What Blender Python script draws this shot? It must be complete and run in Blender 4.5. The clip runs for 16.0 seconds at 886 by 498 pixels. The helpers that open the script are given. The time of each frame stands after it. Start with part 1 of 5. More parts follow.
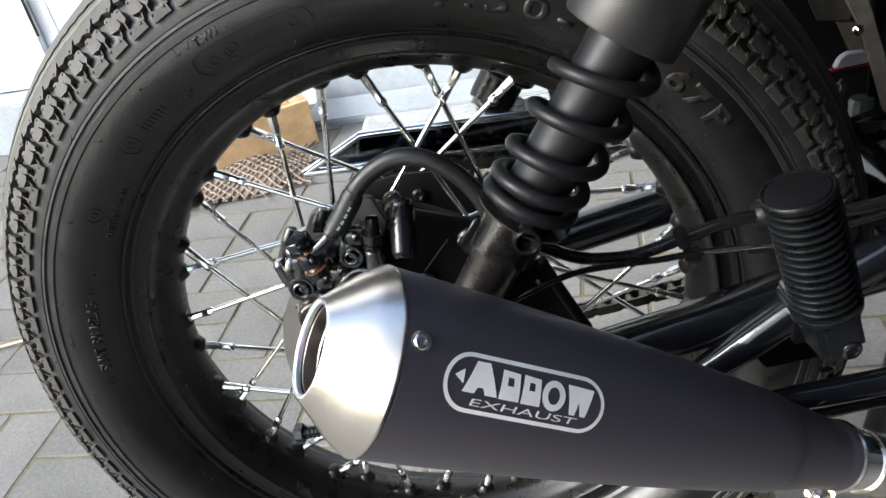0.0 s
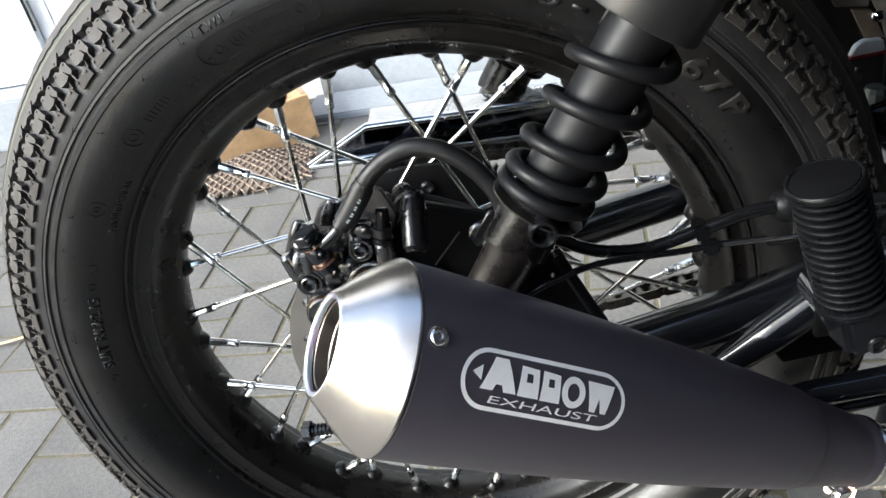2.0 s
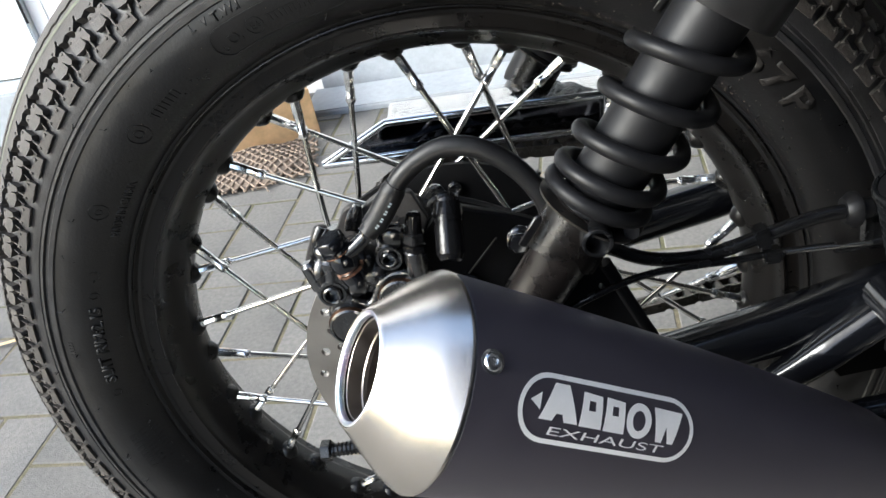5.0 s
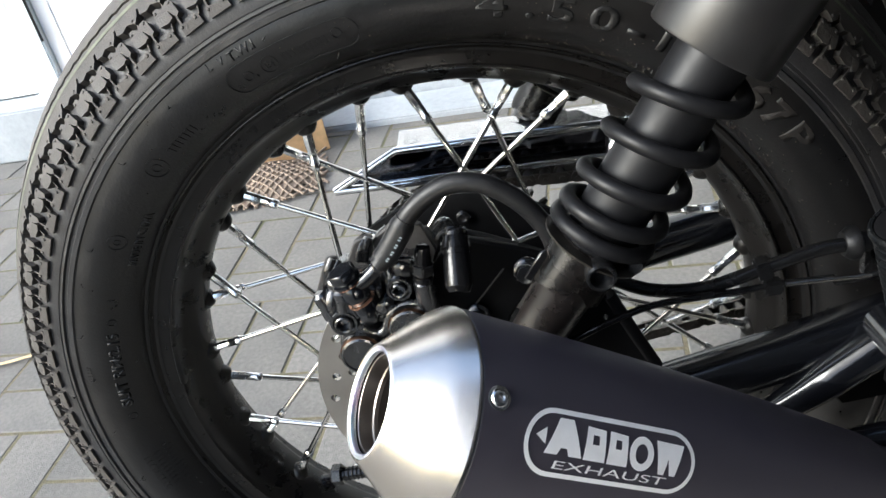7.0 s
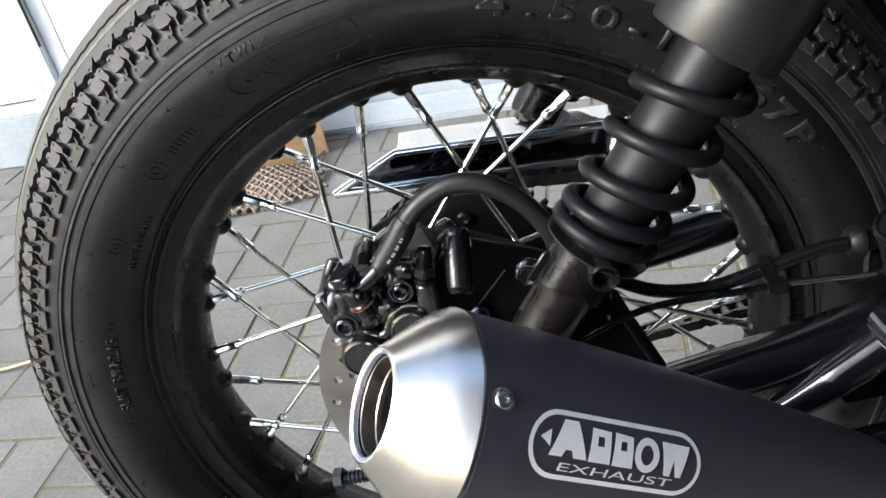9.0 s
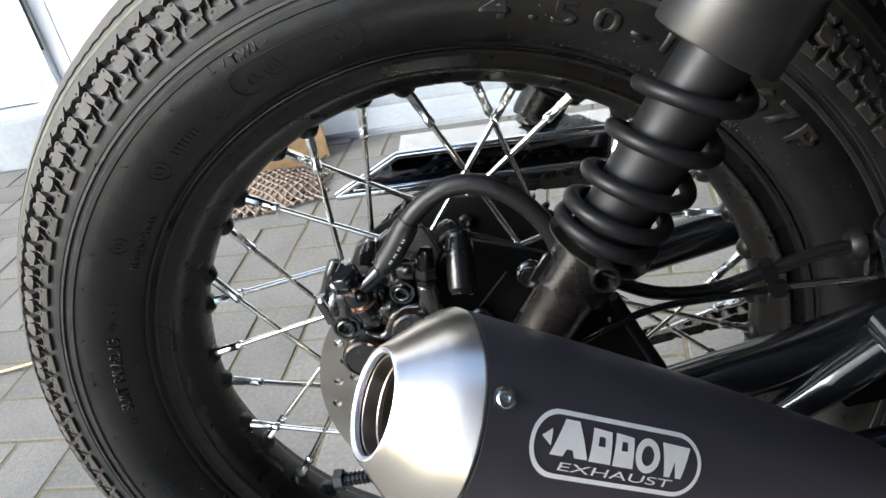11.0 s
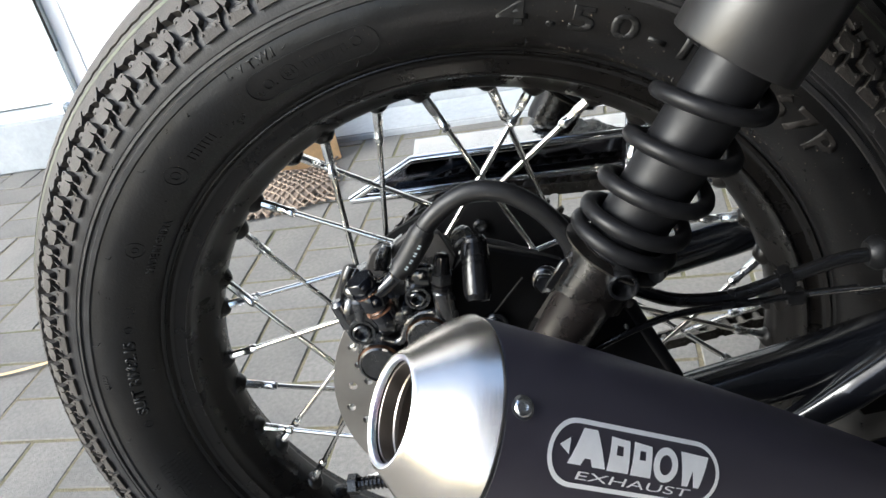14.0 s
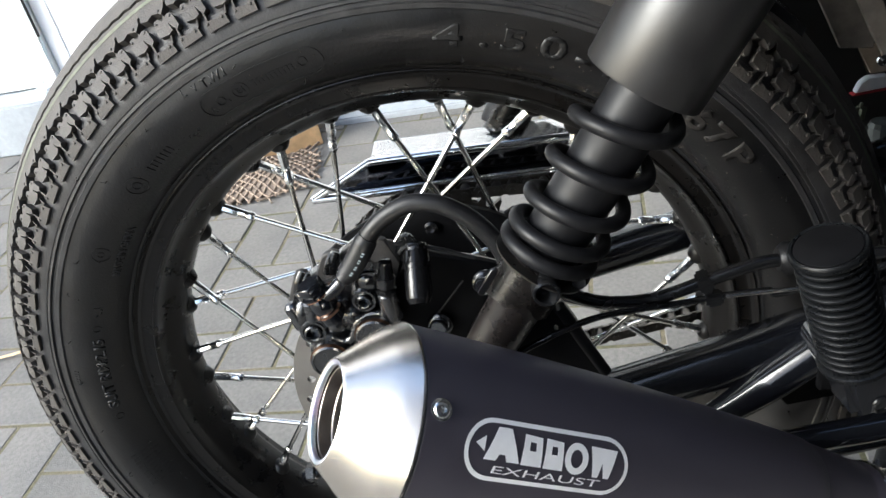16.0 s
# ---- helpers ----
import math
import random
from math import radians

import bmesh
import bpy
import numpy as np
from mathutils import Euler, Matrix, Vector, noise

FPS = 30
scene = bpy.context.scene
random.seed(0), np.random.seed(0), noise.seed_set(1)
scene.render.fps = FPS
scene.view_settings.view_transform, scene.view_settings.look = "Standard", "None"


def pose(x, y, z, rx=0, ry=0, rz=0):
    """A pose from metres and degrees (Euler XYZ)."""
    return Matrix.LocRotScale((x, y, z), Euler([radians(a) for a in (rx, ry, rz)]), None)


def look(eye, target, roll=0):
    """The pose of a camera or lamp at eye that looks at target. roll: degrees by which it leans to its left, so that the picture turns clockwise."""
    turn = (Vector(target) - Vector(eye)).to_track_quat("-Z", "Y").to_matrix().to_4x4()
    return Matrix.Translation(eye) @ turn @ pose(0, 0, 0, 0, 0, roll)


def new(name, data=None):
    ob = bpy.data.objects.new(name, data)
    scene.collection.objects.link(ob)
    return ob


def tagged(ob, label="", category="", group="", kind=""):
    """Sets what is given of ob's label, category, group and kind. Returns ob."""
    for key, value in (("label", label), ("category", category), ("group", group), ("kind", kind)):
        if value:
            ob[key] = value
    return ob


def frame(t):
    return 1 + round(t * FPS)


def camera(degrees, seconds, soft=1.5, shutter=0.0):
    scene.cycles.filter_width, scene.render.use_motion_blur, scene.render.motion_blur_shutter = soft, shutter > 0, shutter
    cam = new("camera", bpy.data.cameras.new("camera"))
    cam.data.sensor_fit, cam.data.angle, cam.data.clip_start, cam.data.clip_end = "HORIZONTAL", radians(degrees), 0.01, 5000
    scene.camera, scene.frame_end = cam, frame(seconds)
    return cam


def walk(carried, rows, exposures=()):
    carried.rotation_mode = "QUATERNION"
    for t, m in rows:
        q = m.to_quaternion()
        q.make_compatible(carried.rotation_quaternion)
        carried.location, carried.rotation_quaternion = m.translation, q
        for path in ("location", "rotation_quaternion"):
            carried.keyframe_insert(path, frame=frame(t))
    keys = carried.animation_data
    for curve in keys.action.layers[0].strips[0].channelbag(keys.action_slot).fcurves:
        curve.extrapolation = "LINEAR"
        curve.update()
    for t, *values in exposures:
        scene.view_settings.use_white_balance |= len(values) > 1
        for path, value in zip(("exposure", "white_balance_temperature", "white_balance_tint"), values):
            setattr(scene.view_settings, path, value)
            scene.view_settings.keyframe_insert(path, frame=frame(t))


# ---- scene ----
cam = camera(57.95, 16.0)
# seconds, eye x y z, turn rx ry rz
ROWS = [
    (0.0, 0.0914, -0.5202, 0.7290, 58.330, 10.771, 1.382),
    (0.5, 0.0896, -0.5187, 0.7302, 58.461, 10.821, 1.491),
    (1.0, 0.0910, -0.5181, 0.7290, 58.396, 10.953, 1.416),
    (1.5, 0.0892, -0.5166, 0.7283, 58.258, 11.014, 1.318),
    (2.0, 0.0818, -0.5107, 0.7232, 57.938, 10.921, 1.146),
    (2.5, 0.0607, -0.4942, 0.7145, 57.503, 10.853, 0.782),
    (3.0, 0.0448, -0.4724, 0.7028, 57.328, 10.593, 0.785),
    (5.5, 0.0571, -0.4738, 0.7196, 57.737, 10.729, 0.778),
    (6.0, 0.0579, -0.4756, 0.7281, 58.093, 10.751, 0.983),
    (6.5, 0.0578, -0.4772, 0.7304, 58.298, 10.880, 1.104),
    (7.0, 0.0580, -0.4768, 0.7284, 58.359, 10.999, 1.285),
    (7.5, 0.0567, -0.4762, 0.7271, 58.266, 11.048, 1.056),
    (8.0, 0.0570, -0.4766, 0.7261, 58.404, 11.103, 0.996),
    (8.5, 0.0555, -0.4739, 0.7272, 58.255, 11.120, 0.949),
    (9.0, 0.0560, -0.4750, 0.7261, 58.574, 11.257, 1.023),
    (11.5, 0.0540, -0.4775, 0.7247, 59.069, 10.896, 1.239),
    (12.0, 0.0529, -0.4772, 0.7249, 59.136, 10.813, 1.282),
    (12.5, 0.0546, -0.4747, 0.7269, 59.209, 10.854, 1.404),
    (13.0, 0.0579, -0.4746, 0.7290, 59.253, 10.887, 1.536),
    (13.5, 0.0550, -0.4771, 0.7280, 59.348, 10.904, 1.766),
    (14.0, 0.0519, -0.4757, 0.7278, 59.192, 11.174, 1.900),
    (14.5, 0.0477, -0.4780, 0.7256, 59.019, 11.349, 1.819),
    (15.0, 0.0471, -0.4732, 0.7255, 58.636, 11.587, 1.555),
    (15.5, 0.0530, -0.4724, 0.7354, 58.012, 11.520, 1.262),
    (16.0, 0.0874, -0.4921, 0.7526, 57.399, 11.134, 1.334),
]
EXPO = 1.57
EXPOSURE = [(0.0, 0.03), (2.0, 0.01), (3.0, -0.07), (5.5, -0.03), (9.0, -0.04), (12.0, -0.02), (16.0, 0.02)]
KELVIN, TINT = 5880.0, 4.5
walk(cam, [(t, pose(x, y, z, rx, ry, rz)) for t, x, y, z, rx, ry, rz in ROWS], [(t, EXPO + e, KELVIN, TINT) for t, e in EXPOSURE])

# ---- daylight: bright hazy sky, soft sun from the rear of the machine ----
world = bpy.data.worlds.new("sky")
scene.world = world
world.use_nodes = True
wn = world.node_tree
wn.nodes.clear()
sky = wn.nodes.new("ShaderNodeTexSky")
sky.sky_type = "NISHITA"
sky.sun_disc = False
sky.sun_elevation = radians(32)
sky.sun_rotation = radians(246)
sky.air_density = 1.0
sky.dust_density = 3.5
sky.ozone_density = 1.0
bg = wn.nodes.new("ShaderNodeBackground")
bg.inputs["Strength"].default_value = 0.15
wo = wn.nodes.new("ShaderNodeOutputWorld")
wn.links.new(sky.outputs[0], bg.inputs[0])
wn.links.new(bg.outputs[0], wo.inputs[0])
sun = new("sun", bpy.data.lights.new("sun", "SUN"))
sun.data.energy = 1.6
sun.data.angle = radians(30)
sun.data.color = (1.0, 0.98, 0.95)
sun.matrix_world = look((-3.4, -1.5, 2.2), (0, 0, 0))


# ---- materials ----
def mat(name, color, rough=0.5, metal=0.0, var=0.25, scale=40.0, bump=0.0, bscale=300.0, spec=0.5, second=None, sscale=6.0, samount=0.5, rvar=0.1, aniso=0.0, coat=0.0, obj_random=0.0):
    """Principled surface with fine grain (var, scale), a second colour in large soft patches, and fine relief."""
    m = bpy.data.materials.new(name)
    m.use_nodes = True
    nt = m.node_tree
    b = nt.nodes["Principled BSDF"]
    tc = nt.nodes.new("ShaderNodeTexCoord")
    n1 = nt.nodes.new("ShaderNodeTexNoise")
    n1.inputs["Scale"].default_value = scale
    n1.inputs["Detail"].default_value = 6.0
    n1.inputs["Roughness"].default_value = 0.65
    nt.links.new(tc.outputs["Object"], n1.inputs["Vector"])
    r1 = nt.nodes.new("ShaderNodeMapRange")
    r1.inputs["From Min"].default_value, r1.inputs["From Max"].default_value = 0.3, 0.7
    r1.inputs["To Min"].default_value, r1.inputs["To Max"].default_value = 1 - var, 1 + var
    nt.links.new(n1.outputs["Fac"], r1.inputs["Value"])
    base = nt.nodes.new("ShaderNodeMix")
    base.data_type = "RGBA"
    base.inputs["A"].default_value = (*color, 1)
    base.inputs["B"].default_value = (*(second or color), 1)
    n2 = nt.nodes.new("ShaderNodeTexNoise")
    n2.inputs["Scale"].default_value = sscale
    n2.inputs["Detail"].default_value = 4.0
    nt.links.new(tc.outputs["Object"], n2.inputs["Vector"])
    r2 = nt.nodes.new("ShaderNodeMapRange")
    r2.inputs["From Min"].default_value, r2.inputs["From Max"].default_value = 0.42, 0.62
    r2.inputs["To Max"].default_value = samount if second else 0.0
    nt.links.new(n2.outputs["Fac"], r2.inputs["Value"])
    nt.links.new(r2.outputs["Result"], base.inputs["Factor"])
    hs = nt.nodes.new("ShaderNodeHueSaturation")
    nt.links.new(base.outputs["Result"], hs.inputs["Color"])
    val = r1.outputs["Result"]
    if obj_random:
        oi = nt.nodes.new("ShaderNodeObjectInfo")
        r3 = nt.nodes.new("ShaderNodeMapRange")
        r3.inputs["To Min"].default_value, r3.inputs["To Max"].default_value = 1 - obj_random, 1 + obj_random
        nt.links.new(oi.outputs["Random"], r3.inputs["Value"])
        mu = nt.nodes.new("ShaderNodeMath")
        mu.operation = "MULTIPLY"
        nt.links.new(val, mu.inputs[0])
        nt.links.new(r3.outputs["Result"], mu.inputs[1])
        val = mu.outputs[0]
    nt.links.new(val, hs.inputs["Value"])
    nt.links.new(hs.outputs["Color"], b.inputs["Base Color"])
    rr = nt.nodes.new("ShaderNodeMapRange")
    rr.inputs["From Min"].default_value, rr.inputs["From Max"].default_value = 0.3, 0.7
    rr.inputs["To Min"].default_value, rr.inputs["To Max"].default_value = max(0.02, rough - rvar), min(1.0, rough + rvar)
    nt.links.new(n1.outputs["Fac"], rr.inputs["Value"])
    nt.links.new(rr.outputs["Result"], b.inputs["Roughness"])
    b.inputs["Metallic"].default_value = metal
    b.inputs["Specular IOR Level"].default_value = spec
    b.inputs["Anisotropic"].default_value = aniso
    b.inputs["Coat Weight"].default_value = coat
    if bump:
        n3 = nt.nodes.new("ShaderNodeTexNoise")
        n3.inputs["Scale"].default_value = bscale
        n3.inputs["Detail"].default_value = 5.0
        nt.links.new(tc.outputs["Object"], n3.inputs["Vector"])
        bp = nt.nodes.new("ShaderNodeBump")
        bp.inputs["Strength"].default_value = bump
        bp.inputs["Distance"].default_value = 0.002
        nt.links.new(n3.outputs["Fac"], bp.inputs["Height"])
        nt.links.new(bp.outputs["Normal"], b.inputs["Normal"])
    return m


RUBBER = mat("tyre_rubber", (0.0062, 0.0062, 0.0068), 0.36, var=0.25, scale=60, bump=0.10, bscale=500, spec=0.50, second=(0.014, 0.0125, 0.011), sscale=9, samount=0.6)
TREAD = mat("tread_rubber", (0.058, 0.0525, 0.048), 0.62, var=0.25, scale=80, bump=0.2, bscale=700, second=(0.078, 0.069, 0.060), sscale=12, samount=0.6, obj_random=0.14, spec=0.3)
LETTER = mat("moulded_letter", (0.0125, 0.0122, 0.0122), 0.42, var=0.2, scale=120, spec=0.38)
RIMPAINT = mat("rim_black", (0.0050, 0.0045, 0.0042), 0.31, var=0.2, scale=50, bump=0.05, bscale=600, spec=0.32, second=(0.0085, 0.0070, 0.0060), sscale=14, samount=0.3)
MATTE = mat("silencer_black", (0.0470, 0.0415, 0.0545), 0.45, var=0.1, scale=90, bump=0.05, bscale=1400, rvar=0.05, spec=1.0)
SATIN = mat("shock_black", (0.0072, 0.0072, 0.0080), 0.42, var=0.15, scale=70, bump=0.04, bscale=900, spec=0.22)
GLOSS = mat("gloss_black", (0.0045, 0.0050, 0.0068), 0.17, var=0.2, scale=60, bump=0.03, bscale=160, rvar=0.04, coat=0.3, spec=0.5)
PLASTIC = mat("black_plastic", (0.0065, 0.0065, 0.007), 0.22, var=0.2, scale=80, bump=0.05, bscale=600, spec=0.6)
PEGRUB = mat("peg_rubber", (0.0042, 0.0045, 0.0050), 0.30, var=0.2, scale=90, bump=0.08, bscale=700, spec=0.15)
BRUSHED = mat("brushed_steel", (0.66, 0.63, 0.59), 0.24, metal=1.0, var=0.05, scale=30, rvar=0.04, bump=0.02, bscale=900)
CHROME = mat("chrome", (0.90, 0.91, 0.92), 0.06, metal=1.0, var=0.05, scale=30, rvar=0.03)
ZINC = mat("zinc_spoke", (0.84, 0.84, 0.83), 0.16, metal=1.0, var=0.15, scale=60, second=(0.58, 0.53, 0.42), sscale=20, samount=0.6)
DISC = mat("disc_steel", (0.40, 0.38, 0.35), 0.42, metal=1.0, var=0.08, scale=50)
CHAINST = mat("chain_steel", (0.085, 0.078, 0.070), 0.34, metal=0.85, var=0.4, scale=80)
COPPER = mat("copper", (0.62, 0.34, 0.22), 0.3, metal=1.0, var=0.15, scale=90)
HEAT = mat("heat_tint", (0.36, 0.42, 0.44), 0.42, metal=1.0, var=0.2, scale=60, second=(0.42, 0.24, 0.40), sscale=40, samount=0.6)
SILVER = mat("silver_print", (0.92, 0.91, 0.90), 0.40, var=0.05, scale=80)
PAVER = mat("concrete_paver", (0.157, 0.150, 0.139), 0.85, var=0.24, scale=140, bump=0.5, bscale=420, second=(0.126, 0.122, 0.116), sscale=7, samount=0.7, obj_random=0.11)
JOINT = mat("mossy_sand", (0.140, 0.120, 0.076), 0.95, var=0.4, scale=200, bump=0.6, bscale=500, second=(0.080, 0.084, 0.038), sscale=9, samount=0.8)
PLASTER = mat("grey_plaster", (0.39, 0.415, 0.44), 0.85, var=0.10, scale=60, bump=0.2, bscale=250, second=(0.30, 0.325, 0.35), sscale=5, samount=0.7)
WHITE = mat("white_paint", (0.88, 0.89, 0.90), 0.35, var=0.03, scale=20, second=(0.83, 0.84, 0.86), sscale=3, samount=0.5)
WOOD = mat("raw_wood", (0.70, 0.47, 0.25), 0.65, var=0.2, scale=30, bump=0.2, bscale=120, second=(0.56, 0.35, 0.17), sscale=10, samount=0.6)
WICKER = mat("brown_netting", (0.215, 0.165, 0.125), 0.85, var=0.3, scale=60, bump=0.3, bscale=200)


HOSE = mat("hose_rubber", (0.0060, 0.0060, 0.0066), 0.44, var=0.2, scale=90, bump=0.08, bscale=800, spec=0.33)
DARKCHROME = mat("dark_chrome", (0.10, 0.10, 0.11), 0.08, metal=1.0, var=0.1, scale=30, rvar=0.03)
COPPERDARK = mat("worn_brass", (0.11, 0.062, 0.038), 0.35, metal=1.0, var=0.4, scale=160)
BOOT = mat("boot_rubber", (0.0052, 0.0052, 0.0058), 0.17, var=0.25, scale=90, bump=0.08, bscale=500, spec=0.30)
COVER = mat("cover_black", (0.0135, 0.0130, 0.0132), 0.35, var=0.15, scale=40, bump=0.03, bscale=700, rvar=0.05, spec=0.62)
COLLAR = mat("collar_black", (0.0125, 0.0108, 0.0098), 0.29, var=0.06, scale=70, bump=0.02, bscale=900, spec=0.52)
BRUSHEDTUBE = mat("sooty_steel", (0.34, 0.31, 0.28), 0.35, metal=1.0, var=0.2, scale=60)
BRUSHEDDARK = mat("zinc_dark", (0.22, 0.24, 0.26), 0.25, metal=1.0, var=0.3, scale=120)
NIPPLE = mat("bright_nipple", (0.86, 0.86, 0.85), 0.2, metal=1.0, var=0.05, scale=60)
PAD = mat("pad_backing", (0.032, 0.030, 0.029), 0.55, var=0.3, scale=120, bump=0.2, bscale=600, spec=0.35)
DEEP = mat("deep_black_paint", (0.0030, 0.0030, 0.0034), 0.6, var=0.2, scale=60, spec=0.08)
BOLTBLACK = mat("glossy_bolt", (0.0060, 0.0064, 0.0072), 0.12, var=0.2, scale=120, coat=1.0, spec=0.9)
LOWTUBE = mat("lower_tube_black", (0.0112, 0.0094, 0.0088), 0.29, var=0.06, scale=70, bump=0.02, bscale=900, spec=0.58)
PRINT = mat("sleeve_print", (0.42, 0.50, 0.52), 0.5, var=0.1)
STRAP = mat("weathered_steel", (0.17, 0.150, 0.130), 0.7, var=0.3, scale=60, bump=0.2, bscale=300, spec=0.3)
SEAT = mat("seat_vinyl", (0.015, 0.015, 0.016), 0.6, var=0.2, scale=60, bump=0.15, bscale=400)
REDTRIM = mat("red_trim", (0.45, 0.02, 0.03), 0.4, var=0.1)
TAN = mat("tan_ground", (0.42, 0.34, 0.27), 0.7, var=0.2, scale=90, bump=0.1, bscale=300)
LENS = mat("smoked_lens", (0.16, 0.175, 0.165), 0.15, var=0.3, scale=30)
GREENLINE = mat("green_line", (0.150, 0.160, 0.118), 0.75, var=0.35, scale=160, spec=0.2)
LETTERLIT = mat("moulded_letter_worn", (0.021, 0.0188, 0.0175), 0.55, var=0.3, scale=160, spec=0.25)

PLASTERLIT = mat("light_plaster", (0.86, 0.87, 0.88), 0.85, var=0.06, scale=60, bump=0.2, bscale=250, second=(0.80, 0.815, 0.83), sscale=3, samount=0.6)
FRAMEBLUE = mat("pale_frame", (0.66, 0.71, 0.75), 0.4, var=0.06, scale=30)
WOODSHADE = mat("shaded_wood", (0.36, 0.24, 0.15), 0.7, var=0.3, scale=30, bump=0.2, bscale=120)
SHADEWALL = mat("shade_wall", (0.044, 0.045, 0.048), 0.9, var=0.2, scale=20, bump=0.3, bscale=120, second=(0.034, 0.035, 0.038), sscale=2, samount=0.6)
def turned_grain(m, axis, amount):
    """Fine lathe marks round an axis: relief that changes only along it."""
    nt = m.node_tree
    b = nt.nodes["Principled BSDF"]
    tc = nt.nodes.new("ShaderNodeTexCoord")
    dot = nt.nodes.new("ShaderNodeVectorMath")
    dot.operation = "DOT_PRODUCT"
    dot.inputs[1].default_value = axis
    nt.links.new(tc.outputs["Object"], dot.inputs[0])
    nz = nt.nodes.new("ShaderNodeTexNoise")
    nz.noise_dimensions = "1D"
    nz.inputs["Scale"].default_value = 3500.0
    nz.inputs["Detail"].default_value = 4.0
    nt.links.new(dot.outputs["Value"], nz.inputs["W"])
    bp = nt.nodes.new("ShaderNodeBump")
    bp.inputs["Strength"].default_value = amount
    bp.inputs["Distance"].default_value = 0.0004
    nt.links.new(nz.outputs["Fac"], bp.inputs["Height"])
    nt.links.new(bp.outputs["Normal"], b.inputs["Normal"])
    return m


TREADBASE = mat("tread_groove_rubber", (0.026, 0.0255, 0.0265), 0.5, var=0.3, scale=90, bump=0.15, bscale=600, second=(0.038, 0.035, 0.032), sscale=14, samount=0.6, spec=0.38)
CASTING = mat("painted_casting", (0.0060, 0.0062, 0.0070), 0.24, var=0.2, scale=60, bump=0.30, bscale=260, rvar=0.08, coat=0.9, spec=0.8)
SOIL = mat("dry_soil", (0.125, 0.100, 0.075), 0.9, var=0.3, scale=200)
CAPSTEEL = turned_grain(mat("turned_steel", (0.78, 0.725, 0.655), 0.25, metal=1.0, var=0.02, scale=30, rvar=0.012), (0.7973, 0.2331, -0.5568), 0.14)
STRAW = mat("straw", (0.62, 0.46, 0.26), 0.7, var=0.2, scale=60)


# ---- mesh helpers ----
def part(name, bm, material, parent=None, label="", smooth=True, m=None):
    """Link a bmesh as one mesh object, under a thing or a part."""
    me = bpy.data.meshes.new(name)
    bm.normal_update()
    bm.to_mesh(me)
    bm.free()
    for mm in (material if isinstance(material, (list, tuple)) else [material]):
        me.materials.append(mm)
    ob = new(name, me)
    if smooth:
        me.shade_smooth()
        me.set_sharp_from_angle(angle=radians(38))
    if parent is not None:
        ob.parent = parent
    if m is not None:
        ob.matrix_basis = m
    if label:
        ob["label"] = label
    return ob


def lathe(profile, seg=64, axis="Y", closed=False, bm=None, m=None, a0=0.0, a1=360.0):
    """Revolve (along, radius) points about an axis through the origin."""
    bm = bm or bmesh.new()
    full = abs(a1 - a0) >= 360
    n = seg if full else seg + 1
    rings = []
    for k in range(n):
        a = radians(a0 + (a1 - a0) * k / seg)
        ring = []
        for h, r in profile:
            if axis == "Y":
                p = Vector((r * math.cos(a), h, r * math.sin(a)))
            elif axis == "X":
                p = Vector((h, r * math.cos(a), r * math.sin(a)))
            else:
                p = Vector((r * math.cos(a), r * math.sin(a), h))
            ring.append(bm.verts.new(m @ p if m else p))
        rings.append(ring)
    np_ = len(profile)
    for k in range(seg):
        u, v = rings[k], rings[(k + 1) % n]
        for j in range(np_ if closed else np_ - 1):
            j2 = (j + 1) % np_
            bm.faces.new((u[j], u[j2], v[j2], v[j]))
    bmesh.ops.remove_doubles(bm, verts=bm.verts, dist=1e-6)
    bmesh.ops.recalc_face_normals(bm, faces=bm.faces)
    return bm


def aim(p, d, side=None):
    """Frame at p whose z axis runs along d."""
    z = Vector(d).normalized()
    q = z.to_track_quat("Z", "Y").to_matrix().to_4x4()
    return Matrix.Translation(Vector(p)) @ q


def rod(p0, p1, r, seg=12, r2=None, bm=None, bevel=0.0):
    """Capped round bar from p0 to p1."""
    p0, p1 = Vector(p0), Vector(p1)
    L = (p1 - p0).length
    r2 = r if r2 is None else r2
    b = min(bevel, r * 0.6)
    prof = [(0, 0), (0, r - b), (b, r), (L - b, r2), (L, r2 - b), (L, 0)] if b else [(0, 0), (0, r), (L, r2), (L, 0)]
    return lathe(prof, seg, "Z", bm=bm, m=aim(p0, p1 - p0))


def turned(p0, d, prof, seg=24, bm=None):
    """Turned piece from (along, radius) points along direction d."""
    return lathe(prof, seg, "Z", bm=bm, m=aim(p0, d))


def spline(points, n=12):
    """Smooth curve through the points."""
    P = [Vector(p) for p in points]
    P = [P[0] * 2 - P[1]] + P + [P[-1] * 2 - P[-2]]
    out = []
    for i in range(1, len(P) - 2):
        for k in range(n):
            t = k / n
            a, b, c, d = P[i - 1], P[i], P[i + 1], P[i + 2]
            out.append(0.5 * ((2 * b) + (c - a) * t + (2 * a - 5 * b + 4 * c - d) * t * t + (3 * b - a - 3 * c + d) * t ** 3))
    out.append(P[-2])
    return out


